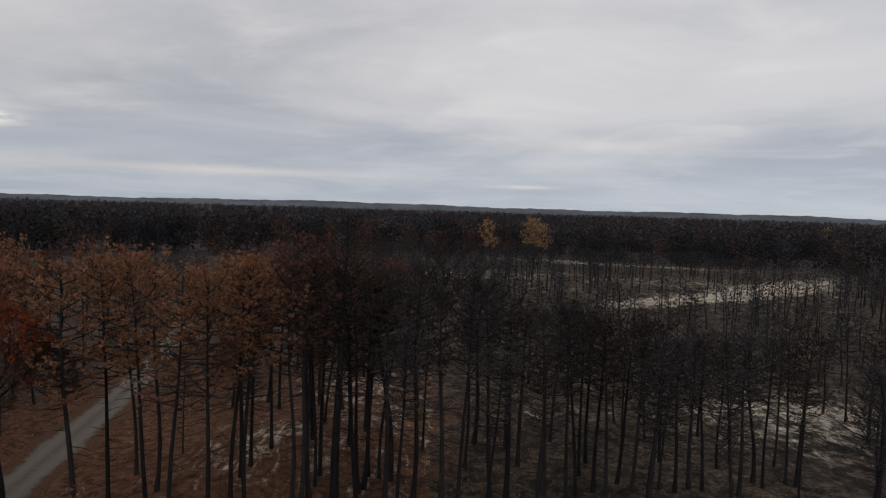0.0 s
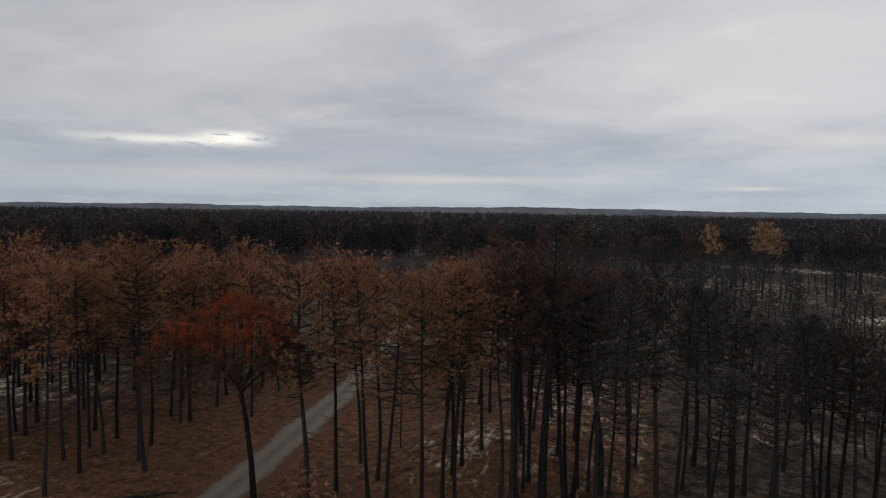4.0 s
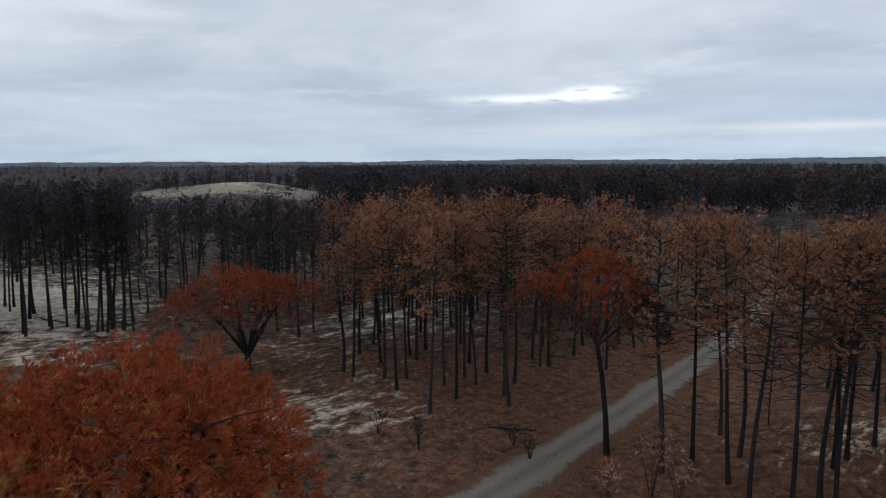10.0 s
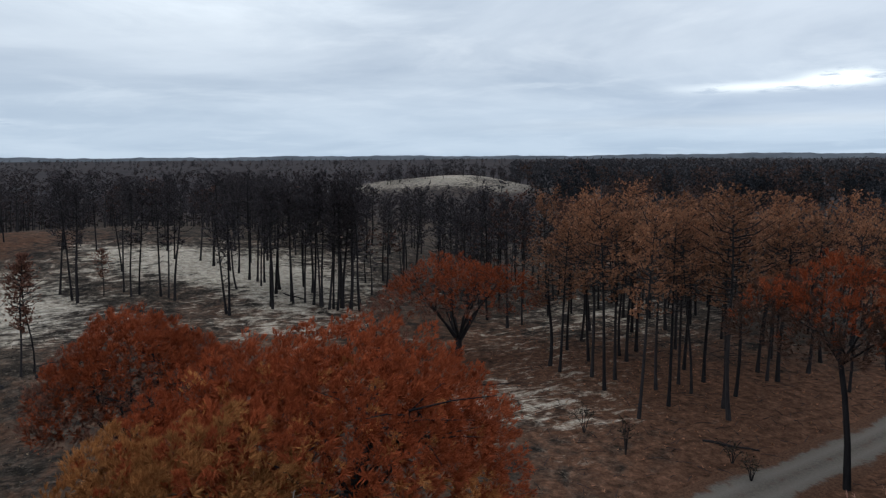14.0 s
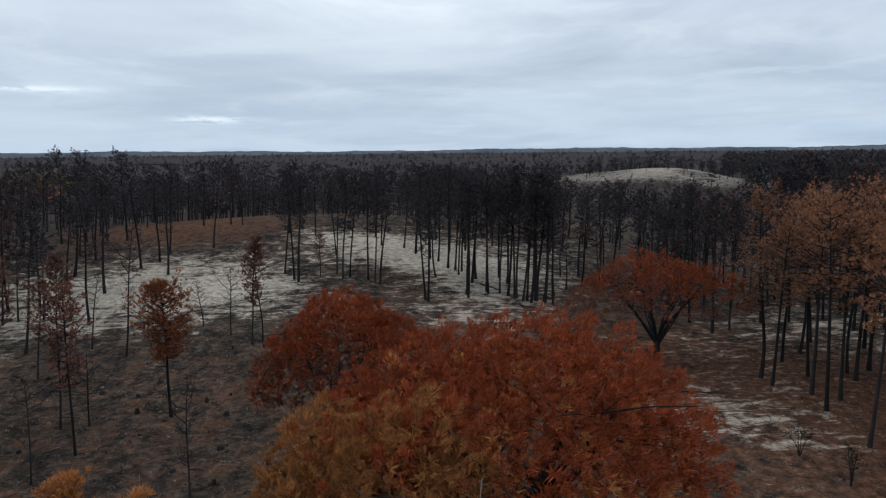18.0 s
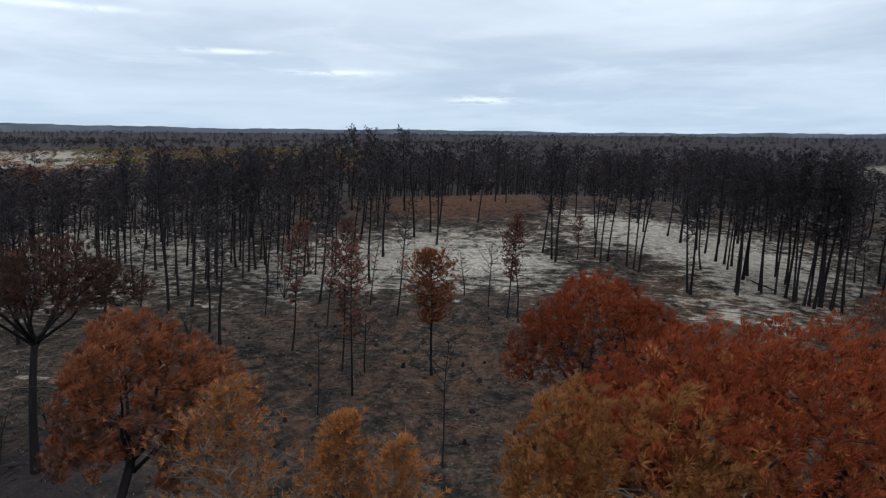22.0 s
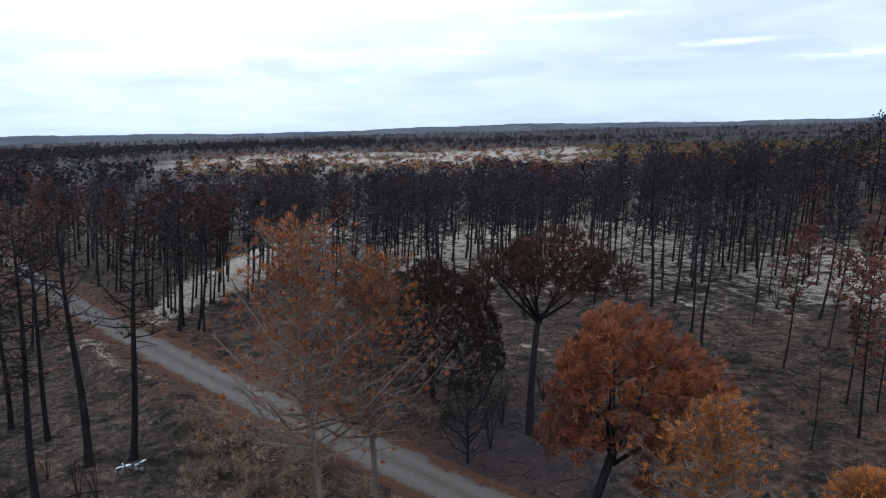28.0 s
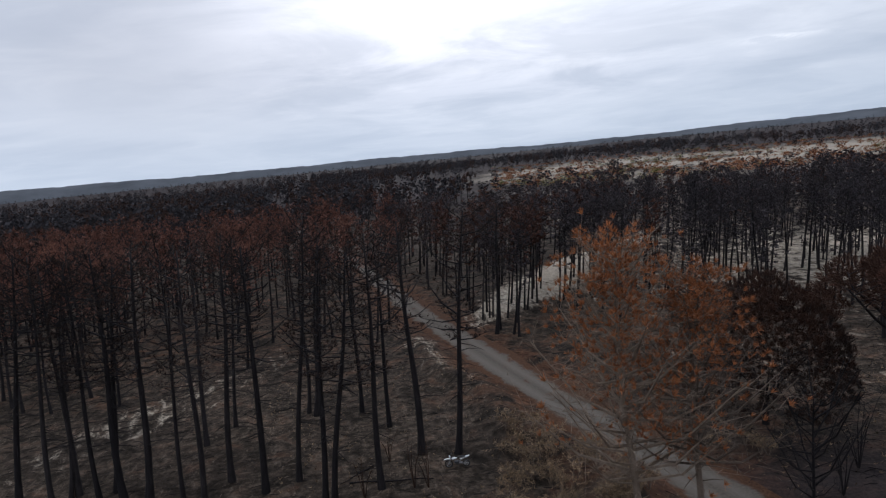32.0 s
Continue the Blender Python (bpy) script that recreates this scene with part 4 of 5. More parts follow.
# duller red needles prevail below 8 m
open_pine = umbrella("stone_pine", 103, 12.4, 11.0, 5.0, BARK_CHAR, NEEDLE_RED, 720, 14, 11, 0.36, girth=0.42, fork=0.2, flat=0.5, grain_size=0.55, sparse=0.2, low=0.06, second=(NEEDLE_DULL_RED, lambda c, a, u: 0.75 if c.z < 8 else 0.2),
                     lobes=around(64, (-1.2, 0, 0.1, 0.66, 1.0), (4.6, 0.3, -0.8, 0.54, 0.9), (-6.0, 0.5, -1.9, 0.42, 0.8), (0.5, -3.0, -0.7, 0.5, 0.85), (1.0, 3.5, -0.4, 0.5, 0.8)), label="spreading stone pine with open black limbs and red crown")
stand_at(open_pine, 64.5, 77.7)
side_bush = umbrella("scorched_tree", 110, 7.0, 3.6, 4.6, BARK_CHAR, NEEDLE_DULL_RED, 180, 6, 8, 0.4, girth=0.16, fork=0.25, sparse=0.4, inner=False, label="small scorched tree with dull red leaves beside the stone pine")
stand_at(side_bush, 71.6, 75.7)
# mostly dull brown needles below 13.6 m, mostly red above
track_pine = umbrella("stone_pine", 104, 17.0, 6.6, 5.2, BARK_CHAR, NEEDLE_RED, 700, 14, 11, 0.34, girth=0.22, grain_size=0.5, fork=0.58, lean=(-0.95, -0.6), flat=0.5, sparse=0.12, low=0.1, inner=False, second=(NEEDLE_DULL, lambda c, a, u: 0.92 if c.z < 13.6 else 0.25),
                      lobes=around(34, (0.4, 0, 0.1, 0.70, 1.0), (-3.4, 0.2, -0.9, 0.56, 0.8), (3.0, 0, -1.2, 0.52, 0.75), (0, -2.6, -0.9, 0.52, 0.8)), label="leaning pine beside the track with red scorched crown")
stand_at(track_pine, 33.1, 54.3)
# the lower crown's shade is coloured in with dull needles below 12.2 m
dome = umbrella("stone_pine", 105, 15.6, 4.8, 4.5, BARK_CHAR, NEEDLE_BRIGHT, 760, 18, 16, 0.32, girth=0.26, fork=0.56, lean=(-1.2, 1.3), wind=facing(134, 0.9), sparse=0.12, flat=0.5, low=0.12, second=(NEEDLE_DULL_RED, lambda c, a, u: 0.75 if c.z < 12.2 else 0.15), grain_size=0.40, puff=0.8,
                lobes=around(130, (-0.2, 0, 0, 0.76, 0.95), (2.1, -0.3, -1.0, 0.64, 0.85), (-2.7, 0.2, -2.2, 0.38, 0.45), (2.7, -1.0, -2.9, 0.5, 0.7)), label="round-crowned pine with bright red-brown combed needles")
stand_at(dome, 134.4, 33.6)
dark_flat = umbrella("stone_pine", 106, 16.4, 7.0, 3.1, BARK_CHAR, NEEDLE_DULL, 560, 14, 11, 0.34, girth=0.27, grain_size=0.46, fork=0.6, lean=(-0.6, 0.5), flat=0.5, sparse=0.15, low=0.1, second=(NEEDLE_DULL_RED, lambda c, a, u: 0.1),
                     lobes=around(136, (0.8, 0, 0, 0.6, 1.0), (-2.6, 0.2, -0.8, 0.5, 0.8), (4.0, 0, -1.2, 0.46, 0.8), (0.6, -2.0, -0.7, 0.5, 0.8)), label="flat-topped burnt stone pine with dull brown crown")
stand_at(dark_flat, 138.0, 52.4)
dark_tree = umbrella("scorched_tree", 108, 12.6, 6.2, 9.2, BARK_CHAR, NEEDLE_DULL, 1100, 18, 11, 0.28, girth=0.24, fork=0.22, flat=0.5, grain_size=0.30, sparse=0.1, puff=0.3, low=0.1, wind=(0, 0, 1.0), second=(NEEDLE_MURK, lambda c, a, u: 0.25 if c.z > 8 else 0.75), label="dark half-scorched tree with upswept blackened limbs")
stand_at(dark_tree, 146.2, 60.3)
thicket = pine("scorched_tree", 109, 7.6, 0.12, 3.4, BARK_CHAR, NEEDLE_MURK, "blackened bushy tree with fine upswept bare twigs", limbs=30, tufts=8, blades=0, length=0.3, girth=0.11, stubs=0, bare=0.6, droop=-0.9, climb=0.3, twig=2.0, wild=0.9)
stand_at(thicket, 143.4, 48.2)

# slender conifers, half bare, by the track
tall_orange = pine("orange_pine", 121, 18.6, 0.34, 5.4, BARK_PALE, NEEDLE_TAWNY, "tall half-bare pine with grey branches and orange needle tips", limbs=92, tufts=12, blades=26, length=0.34, wide=0.06, girth=0.24, stubs=8, bare=0.6, profile="flame", droop=-0.45, climb=0.5, twig=1.7, wild=0.6)
stand_at(tall_orange, 156.6, 37.6)
second_orange = pine("orange_pine", 122, 16.6, 0.42, 4.2, BARK_GREY, NEEDLE_TAWNY, "half-bare pine with grey-brown trunk and orange needle tips", limbs=84, tufts=12, blades=26, length=0.32, wide=0.05, girth=0.22, stubs=8, bare=0.58, profile="flame", droop=-0.45, climb=0.5, twig=1.7, wild=0.6)
stand_at(second_orange, 151.8, 38.8)
young_a = pine("young_orange_pine", 123, 13.8, 0.46, 3.4, BARK_GREY, NEEDLE_ORANGE, "young pine with grey stem and wind-combed orange needles", limbs=44, tufts=14, blades=20, length=0.32, wide=0.05, twig=1.6, wild=0.7, girth=0.14, stubs=6, bare=0.2, profile="cone", droop=-0.15)
stand_at(young_a, 124.0, 27.4)
young_b = pine("young_orange_pine", 124, 12.5, 0.5, 2.7, BARK_GREY, NEEDLE_ORANGE, "young bushy pine with bright orange scorched needles", limbs=44, tufts=16, blades=24, length=0.32, wide=0.05, twig=1.3, wild=0.5, girth=0.13, stubs=6, bare=0.05, profile="cone", droop=-0.2)
stand_at(young_b, 113.8, 26.8)
young_c = pine("young_orange_pine", 126, 11.7, 0.52, 1.9, BARK_GREY, NEEDLE_ORANGE, "smaller young pine with orange scorched needles", limbs=36, tufts=14, blades=24, length=0.32, wide=0.05, twig=1.3, wild=0.5, girth=0.11, stubs=6, bare=0.05, profile="cone", droop=-0.2)
stand_at(young_c, 109.0, 25.0)
slope_pine = pine("young_pine", 125, 12.4, 0.45, 2.9, BARK_CHAR, NEEDLE_BRIGHT, "young pine with dense brown and orange crown on the slope", limbs=72, tufts=15, blades=18, length=0.32, wide=0.07, wild=0.5, girth=0.14, stubs=12, bare=0.0, profile="oval")
stand_at(slope_pine, 105.8, 62.8)


# ---- the wood farther off ----
def as_triangles(form):
    tris = []
    for f in form.f:
        tris += [(f[0], f[i], f[i + 1]) for i in range(1, len(f) - 1)]
    return np.array(form.v, float).reshape(-1, 3), np.array(tris, int).reshape(-1, 3)


def template(seed, tall, first, reach, sides=4, **shape):
    """A simpler pine as arrays: vertices, triangles and which of them are needles."""
    stem, arms, crown = pine_forms(seed, tall, first, reach, sides=sides, fine=False, stubs=2 if sides > 3 else 0, **shape)
    vs, ts, kinds, n = [], [], [], 0
    for k, form in enumerate((stem, arms, crown)):
        if not form.v:
            continue
        v, t = as_triangles(form)
        vs.append(v)
        ts.append(t + n)
        kinds.append(np.full(len(t), int(k == 2)))
        n += len(v)
    return np.concatenate(vs), np.concatenate(ts), np.concatenate(kinds)


def woods(name, label, places, models, mats):
    """One mesh of many pines: rows of x, y, height and the model's number."""
    vs, ts, ks, n = [], [], [], 0
    rng = np.random.default_rng(len(places))
    for x, y, tall, kind in places:
        v, t, k, size = models[kind]
        s, a = tall / size, rng.uniform(0, 2 * np.pi)
        w = 0.7 + 0.3 * s
        c, d = np.cos(a) * w, np.sin(a) * w
        lx, ly = rng.normal(0, 0.025, 2) + np.array(way(45).to_2d()) * 0.05 * windward(x, y)
        p = np.stack([v[:, 0] * c - v[:, 1] * d + x + v[:, 2] * lx, v[:, 0] * d + v[:, 1] * c + y + v[:, 2] * ly, v[:, 2] * s + float(height(x, y))], -1)
        vs.append(p)
        ts.append(t + n)
        ks.append(np.where(k > 0, 1 + kind[1], 0) if isinstance(kind, tuple) else k)
        n += len(v)
    if not vs:
        return
    v, t, k = np.concatenate(vs), np.concatenate(ts), np.concatenate(ks)
    me = bpy.data.meshes.new(name)
    me.vertices.add(len(v))
    me.vertices.foreach_set("co", v.ravel())
    me.loops.add(len(t) * 3)
    me.loops.foreach_set("vertex_index", t.ravel().astype(np.int32))
    me.polygons.add(len(t))
    me.polygons.foreach_set("loop_start", np.arange(0, len(t) * 3, 3, dtype=np.int32))
    for m in mats:
        me.materials.append(m)
    me.polygons.foreach_set("material_index", k.astype(np.int32))
    me.update(calc_edges=True)
    me.validate()
    tagged(new(name, me), label, "trees", kind="stuff")


MID = {}
FAR = {}
for j in range(4):
    MID["black", j] = (*template(200 + j, 17, 0.42, 2.5, limbs=22, tufts=4, blades=6, length=0.6, girth=0.15, bare=0.5, wild=0.5), 17)
    MID["rust", j] = (*template(220 + j, 17, 0.48, 2.7, limbs=20, tufts=5, blades=6, length=0.6, girth=0.16, bare=0.4, wild=0.5), 17)
    FAR["black", j] = (*template(240 + j, 13, 0.30, 3.4, 3, limbs=8, tufts=2, blades=4, length=1.7, girth=0.2, spread=0.42), 13)
    FAR["rust", j] = (*template(260 + j, 13, 0.30, 3.6, 3, limbs=8, tufts=2, blades=4, length=1.8, girth=0.2, spread=0.42), 13)


BARE = {}
for j in range(4):
    for kind in ("black", "rust"):
        BARE[kind, j] = (*template(270 + j, 17, 0.45, 2.2, limbs=18, tufts=3, blades=5, length=0.6, girth=0.18, spread=0.15), 17)


def clearing(x, y):
    """The share of trees that stand at a place: none on the bare dune and the track."""
    d, az = math.hypot(x, y), math.degrees(math.atan2(-x, y)) % 360
    if abs(x - road_x(y)) < 5.5:
        return 0.0
    share = 1.0 - 0.9 * math.exp(-(((az - 66) / 9) ** 2)) * (190 < d < 520) - 1.5 * float(bell(x, y, *at(96.2, 118.1), 46, 44)) - 0.8 * float(bell(x, y, *at(65.7, 424.7), 52, 60))
    if 112 < az < 176:
        share -= 0.95 * math.exp(-(((d - 560) / 260) ** 2))
    share -= 0.9 * float(bell(x, y, 72.9, 188.6, 45, 9, 36)) + 0.9 * float(bell(x, y, 135.5, 246.0, 50, 12, 45))
    return share


def grow(seed, az, d, count, rusty, tall, models, gap=2.6, open_ground=False):
    """Rows for woods(), spread over a sector; rusty: the share of browned crowns."""
    rng = random.Random(seed)
    rows = []
    for _ in range(count):
        a = rng.uniform(*az)
        r = math.exp(rng.uniform(math.log(d[0]), math.log(d[1]))) if d[1] > 400 else math.sqrt(rng.uniform(d[0] ** 2, d[1] ** 2))
        x, y = at(a, r)
        if (not open_ground and rng.random() > clearing(x, y)) or (r < 160 and taken(x, y, gap)):
            continue
        patch = 0.5 + 0.5 * math.sin(x * 0.021 + 1.7) * math.cos(y * 0.017 + 0.6)
        kind = "rust" if rng.random() < rusty * (0.4 + 1.2 * patch) else "black"
        swell = 0.5 + 0.35 * math.sin(x * 0.033 + 0.4) * math.sin(y * 0.029 + 1.1) + 0.3 * math.sin(x * 0.11 + y * 0.05) * math.sin(y * 0.09)
        rows.append((x, y, tall[0] + (tall[1] - tall[0]) * (0.55 * swell + 0.45 * rng.random()), (kind, rng.randrange(4))))
    return rows


def split_woods(name, label, rows, models, tones):
    """The same wood as one mesh for each tone of its crowns."""
    for kind, (word, needles) in tones.items():
        woods(name, label % word, [r for r in rows if r[3][0] == kind], models, (BARK_CHAR, needles))


BURNT = {"black": ("charred black", NEEDLE_BLACK), "rust": ("browned and scorched", NEEDLE_RUST)}
rows = grow(301, (-42, 12), (105, 300), 620, 0.08, (7, 12), MID)
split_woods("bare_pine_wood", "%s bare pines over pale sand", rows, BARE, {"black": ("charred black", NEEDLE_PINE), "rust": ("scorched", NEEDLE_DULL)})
rows = grow(302, (12, 26), (100, 230), 70, 0.3, (6, 11.5), MID)
rows += grow(307, (26, 62), (92, 138), 130, 0.85, (12, 16), MID)
rows += grow(308, (26, 62), (138, 250), 60, 0.2, (6, 10), MID)
rows += grow(303, (76, 112), (128, 235), 400, 0.18, (8, 13.5), MID)
rows += grow(316, (58, 76), (105, 160), 80, 0.12, (7, 11.5), MID)
rows += grow(304, (112, 164), (100, 185), 430, 0.2, (10, 16.5), MID)
rows += grow(309, (112, 176), (190, 300), 130, 0.25, (6, 11), MID)
rows += grow(310, (164, 176), (95, 190), 110, 0.4, (12, 16), MID)
split_woods("pine_wood", "%s pines standing behind the nearer stands", rows, MID, BURNT)
rows = grow(305, (174, 214), (105, 190), 260, 0.9, (12, 17.5), MID)
rows += grow(315, (174, 214), (190, 320), 200, 0.6, (8, 13), MID)
split_woods("ruddy_wood", "%s pines south of the gravel track", rows, MID, {"black": ("charred black", NEEDLE_BLACK), "rust": ("ruddy brown", NEEDLE_RUDDY)})
# a dark block of pines tinted haze-blue, then lower woods and heath in patches
BLOCK = {}
for j in range(4):
    for kind in ("black", "rust"):
        BLOCK[kind, j] = (*template(280 + j, 15, 0.10, 6.4, 3, limbs=30, tufts=3, blades=6, length=1.15, girth=0.2, spread=0.3, wild=0.6), 15)
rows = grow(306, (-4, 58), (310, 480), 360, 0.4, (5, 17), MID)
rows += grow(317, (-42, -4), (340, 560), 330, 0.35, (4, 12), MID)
split_woods("tall_pine_wood", "%s pines in a tall dense block", rows, BLOCK, {"black": ("dark haze-blue", NEEDLE_PINE), "rust": ("browned", NEEDLE_EMBER)})
rows = grow(311, (-45, 60), (430, 1600), 4200, 0.12, (9, 17), FAR)
rows += grow(313, (168, 218), (300, 1500), 2600, 0.35, (6, 13), FAR)
rows += grow(320, (124, 182), (1000, 1500), 420, 0.4, (4, 11), FAR)
rows += grow(321, (136, 182), (900, 1500), 420, 0.25, (5, 14), FAR)
rows += grow(322, (150, 184), (850, 1500), 600, 0.2, (6, 15), FAR)
rows += grow(314, (-45, 218), (1600, 4300), 2400, 0.25, (8, 14), FAR)
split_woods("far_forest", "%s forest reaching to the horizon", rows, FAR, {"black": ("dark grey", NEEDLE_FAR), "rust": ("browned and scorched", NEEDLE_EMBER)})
rows = grow(312, (58, 168), (240, 1700), 4200, 0.65, (1.6, 7.5), FAR)
rows += grow(318, (112, 166), (380, 820), 320, 0.7, (1.2, 4.0), FAR, open_ground=True)
split_woods("far_heath", "%s low scrub and small trees on the far dunes", rows, FAR, {"black": ("dark grey", NEEDLE_BLACK), "rust": ("purple brown", NEEDLE_HEATH)})
rows = grow(319, (112, 166), (380, 900), 2200, 0.88, (1.0, 3.0), FAR, open_ground=True)
rows += grow(323, (110, 133), (520, 860), 900, 0.1, (1.2, 3.4), FAR, open_ground=True)
split_woods("dune_scrub", "%s scrub dotted over the bright far sand", rows, FAR, {"black": ("dull green", SCRUB_GREEN), "rust": ("rusty", NEEDLE_RUSTED)})
# thin pines along the crest of the far dune
rng = random.Random(9)
rows = [(*at(rng.uniform(59, 71), rng.uniform(395, 470)), rng.uniform(4, 10), ("black", rng.randrange(4))) for _ in range(90)]
split_woods("dune_pines", "%s small pines along the far dune crest", rows, MID, {"black": ("thin charred", NEEDLE_BLACK)})


def build_ridge():
    """Low hills along the horizon, haze painted into their grey-blue colour."""
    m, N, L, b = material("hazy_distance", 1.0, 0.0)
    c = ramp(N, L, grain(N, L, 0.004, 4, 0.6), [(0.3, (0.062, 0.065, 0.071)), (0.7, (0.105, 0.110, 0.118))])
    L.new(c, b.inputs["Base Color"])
    n = 2400
    a = np.linspace(0, 360, n, endpoint=False)
    top = 26 + 4 * np.sin(np.radians(a * 3 + 20)) + 4 * np.sin(np.radians(a * 11)) + 2.5 * np.sin(np.radians(a * 37 + 50)) + 1.2 * np.sin(np.radians(a * 97)) + 1.6 * np.sin(np.radians(a * 233)) * np.sin(np.radians(a * 41)) + 1.3 * np.maximum(0, np.sin(np.radians(a * 389 + 30 * np.sin(np.radians(a * 53)))))
    top += 12 * np.exp(-(((a - 138) / 16) ** 2)) + 46 * np.clip((a - 158) / 45, 0, 1) * np.clip((300 - a) / 40, 0, 1) + 10 * np.clip((a - 318) / 15, 0, 1) + 10 * np.clip((30 - a) / 15, 0, 1)
    xs, ys, zs, faces = [], [], [], []
    for d, k in ((4450, None), (4560, 0.6), (4700, 1.0)):
        for ang, t in zip(a, top):
            v = way(float(ang))
            xs.append(v.x * d)
            ys.append(v.y * d)
            zs.append(-12 if k is None else t * k)
    for i in range(2):
        for k in range(n):
            q = (k + 1) % n
            faces.append((i * n + k, i * n + q, (i + 1) * n + q, (i + 1) * n + k))
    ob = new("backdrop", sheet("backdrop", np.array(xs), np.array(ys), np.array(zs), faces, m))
    tagged(ob, "low hazy hills along the far horizon", "hills", kind="structure")


build_ridge()


# ---- undergrowth, debris and the motorcycle ----
def bush(name, seed, tall, reach, stems, bark, leaves, blades, length, label, group="", wide=0.22):
    """A many-stemmed shrub: thin forking stems from one foot, with or without leaves."""
    rng = random.Random(seed)
    root = new(name)
    crown = Form()
    for i in range(stems):
        form = Form()
        a = 2 * math.pi * i / stems + rng.uniform(-0.5, 0.5)
        k = tall * rng.uniform(0.6, 1.0)
        d = Vector((math.cos(a), math.sin(a), 0)) * reach * rng.uniform(0.3, 1.0)
        p1 = d * 0.35 + Vector((0, 0, k * 0.5))
        p2 = d + Vector((rng.gauss(0, 0.15), rng.gauss(0, 0.15), k))
        form.tube([Vector((0, 0, -0.2)), p1, p2], [0.045, 0.03, 0.008], 5)
        for _ in range(7):
            w = rng.uniform(0.1, 1)
            q = p1.lerp(p2, w)
            e = q + Vector((rng.gauss(0, 1), rng.gauss(0, 1), rng.gauss(0.6, 0.5))) * reach * 0.32
            form.tube([q, e], [0.016, 0.005], 3, False)
            if blades:
                for f in (0.5, 0.8, 1.0):
                    crown.tuft(rng, q.lerp(e, f), (e - q).normalized(), length, blades, 0.9, wide)
        child("stem", form.mesh("stem", bark), root)
    if crown.v:
        tagged(child("foliage", crown.mesh("foliage", leaves), root), kind="stuff")
    return tagged(root, label, "shrub", group)


LEAF_PINK = needle_material("withered_pink_leaves", [(0, (0.09, 0.045, 0.035)), (0.5, (0.22, 0.115, 0.085)), (1, (0.34, 0.20, 0.15))])
LEAF_TAN = needle_material("dry_tan_leaves", [(0, (0.075, 0.053, 0.036)), (0.5, (0.20, 0.142, 0.092)), (1, (0.33, 0.25, 0.165))])
LEAF_DARK = needle_material("dark_withered_leaves", [(0, (0.014, 0.013, 0.011)), (0.6, (0.04, 0.033, 0.024)), (1, (0.08, 0.06, 0.04))])

for seed, az, d, tall in ((501, 29.2, 46.7, 5.6), (502, 32.8, 45.3, 3.2), (503, 27.0, 46.2, 4.4)):
    stand_at(bush("sapling", seed, tall, 1.5, 5, BARK_BROWN, LEAF_PINK, 4, 0.26, "withered sapling with pinkish brown leaves beside the track", "withered saplings"), az, d)
for seed, az, d, tall in ((511, 49.8, 53.1, 3.4), (512, 53.4, 56.7, 2.6), (513, 39.8, 52.4, 2.2), (514, 41.3, 54.9, 1.8)):
    stand_at(bush("charred_shrub", seed, tall, 1.1, 5, BARK_CHAR, LEAF_DARK, 2, 0.2, "small charred shrub with few dark withered leaves", "charred shrubs"), az, d)
for seed, az, d, tall in ((521, 118.4, 92.7, 5.0), (522, 140.3, 54.0, 5.5), (523, 141.4, 50.1, 4.8), (524, 136.7, 58.8, 4.2), (525, 148.2, 64.4, 4.5), (526, 150.0, 58.5, 3.6), (527, 126.3, 79.2, 4.4), (528, 120.0, 37.8, 4.6)):
    stand_at(bush("bare_shrub", seed, tall, 2.0, 7, BARK_CHAR, LEAF_DARK, 0, 0.2, "burnt shrub of bare upswept black stems", "bare shrubs"), az, d)
rng = random.Random(77)
for k in range(190):
    az, d = rng.uniform(144, 173), rng.uniform(38, 58)
    x, y = at(az, d)
    off = x - road_x(y)
    if abs(off) < 3.4 or (off < 0 and rng.random() < 0.6) or (az > 167 and d > 44):
        continue
    stand_at(bush("dry_scrub", 540 + k, rng.uniform(0.6, 1.6), 1.0, 4, BARK_GREY, LEAF_TAN, 5, 0.34, "low dry tan scrub beside the gravel track", "dry scrub", wide=0.05), az, d)
for seed, az, d, tall in ((531, 173.4, 50.2, 3.6), (532, 174.6, 50.4, 4.2), (533, 178.8, 49.8, 3.4), (534, 176.5, 55.4, 3.0)):
    stand_at(bush("bare_shrub", seed, tall, 1.2, 4, BARK_BROWN, LEAF_DARK, 0, 0.2, "leafless brown shrub among the burnt pines", "bare shrubs"), az, d)


def fallen(seed, az, d, length, thick, turn, label):
    """A charred trunk that lies on the ground, with broken limb stubs."""
    rng = random.Random(seed)
    form = Form()
    pts = [Vector((length * (k / 5 - 0.5), 0.12 * math.sin(k * 1.9), thick * 0.7 + 0.05 * rng.random())) for k in range(6)]
    form.tube(pts, [thick * (1 - 0.1 * k) for k in range(6)], 8)
    root = new("fallen_log", form.mesh("fallen_log", BARK_CHAR, True))
    for k in range(3):
        f = Form()
        p = pts[1 + k]
        f.tube([p, p + Vector((rng.uniform(0.1, 0.4), rng.choice((-1, 1)) * 0.4, 0.35)), p + Vector((rng.uniform(0.3, 0.7), rng.choice((-1, 1)) * 0.7, 0.5))], [thick * 0.3, thick * 0.22, 0.01], 5)
        child("branch_stub", f.mesh("branch_stub", BARK_CHAR, True), root)
    x, y = at(az, d)
    root.matrix_basis = pose(x, y, float(height(x, y)), 0, 0, turn)
    tagged(root, label, "log", "fallen logs")


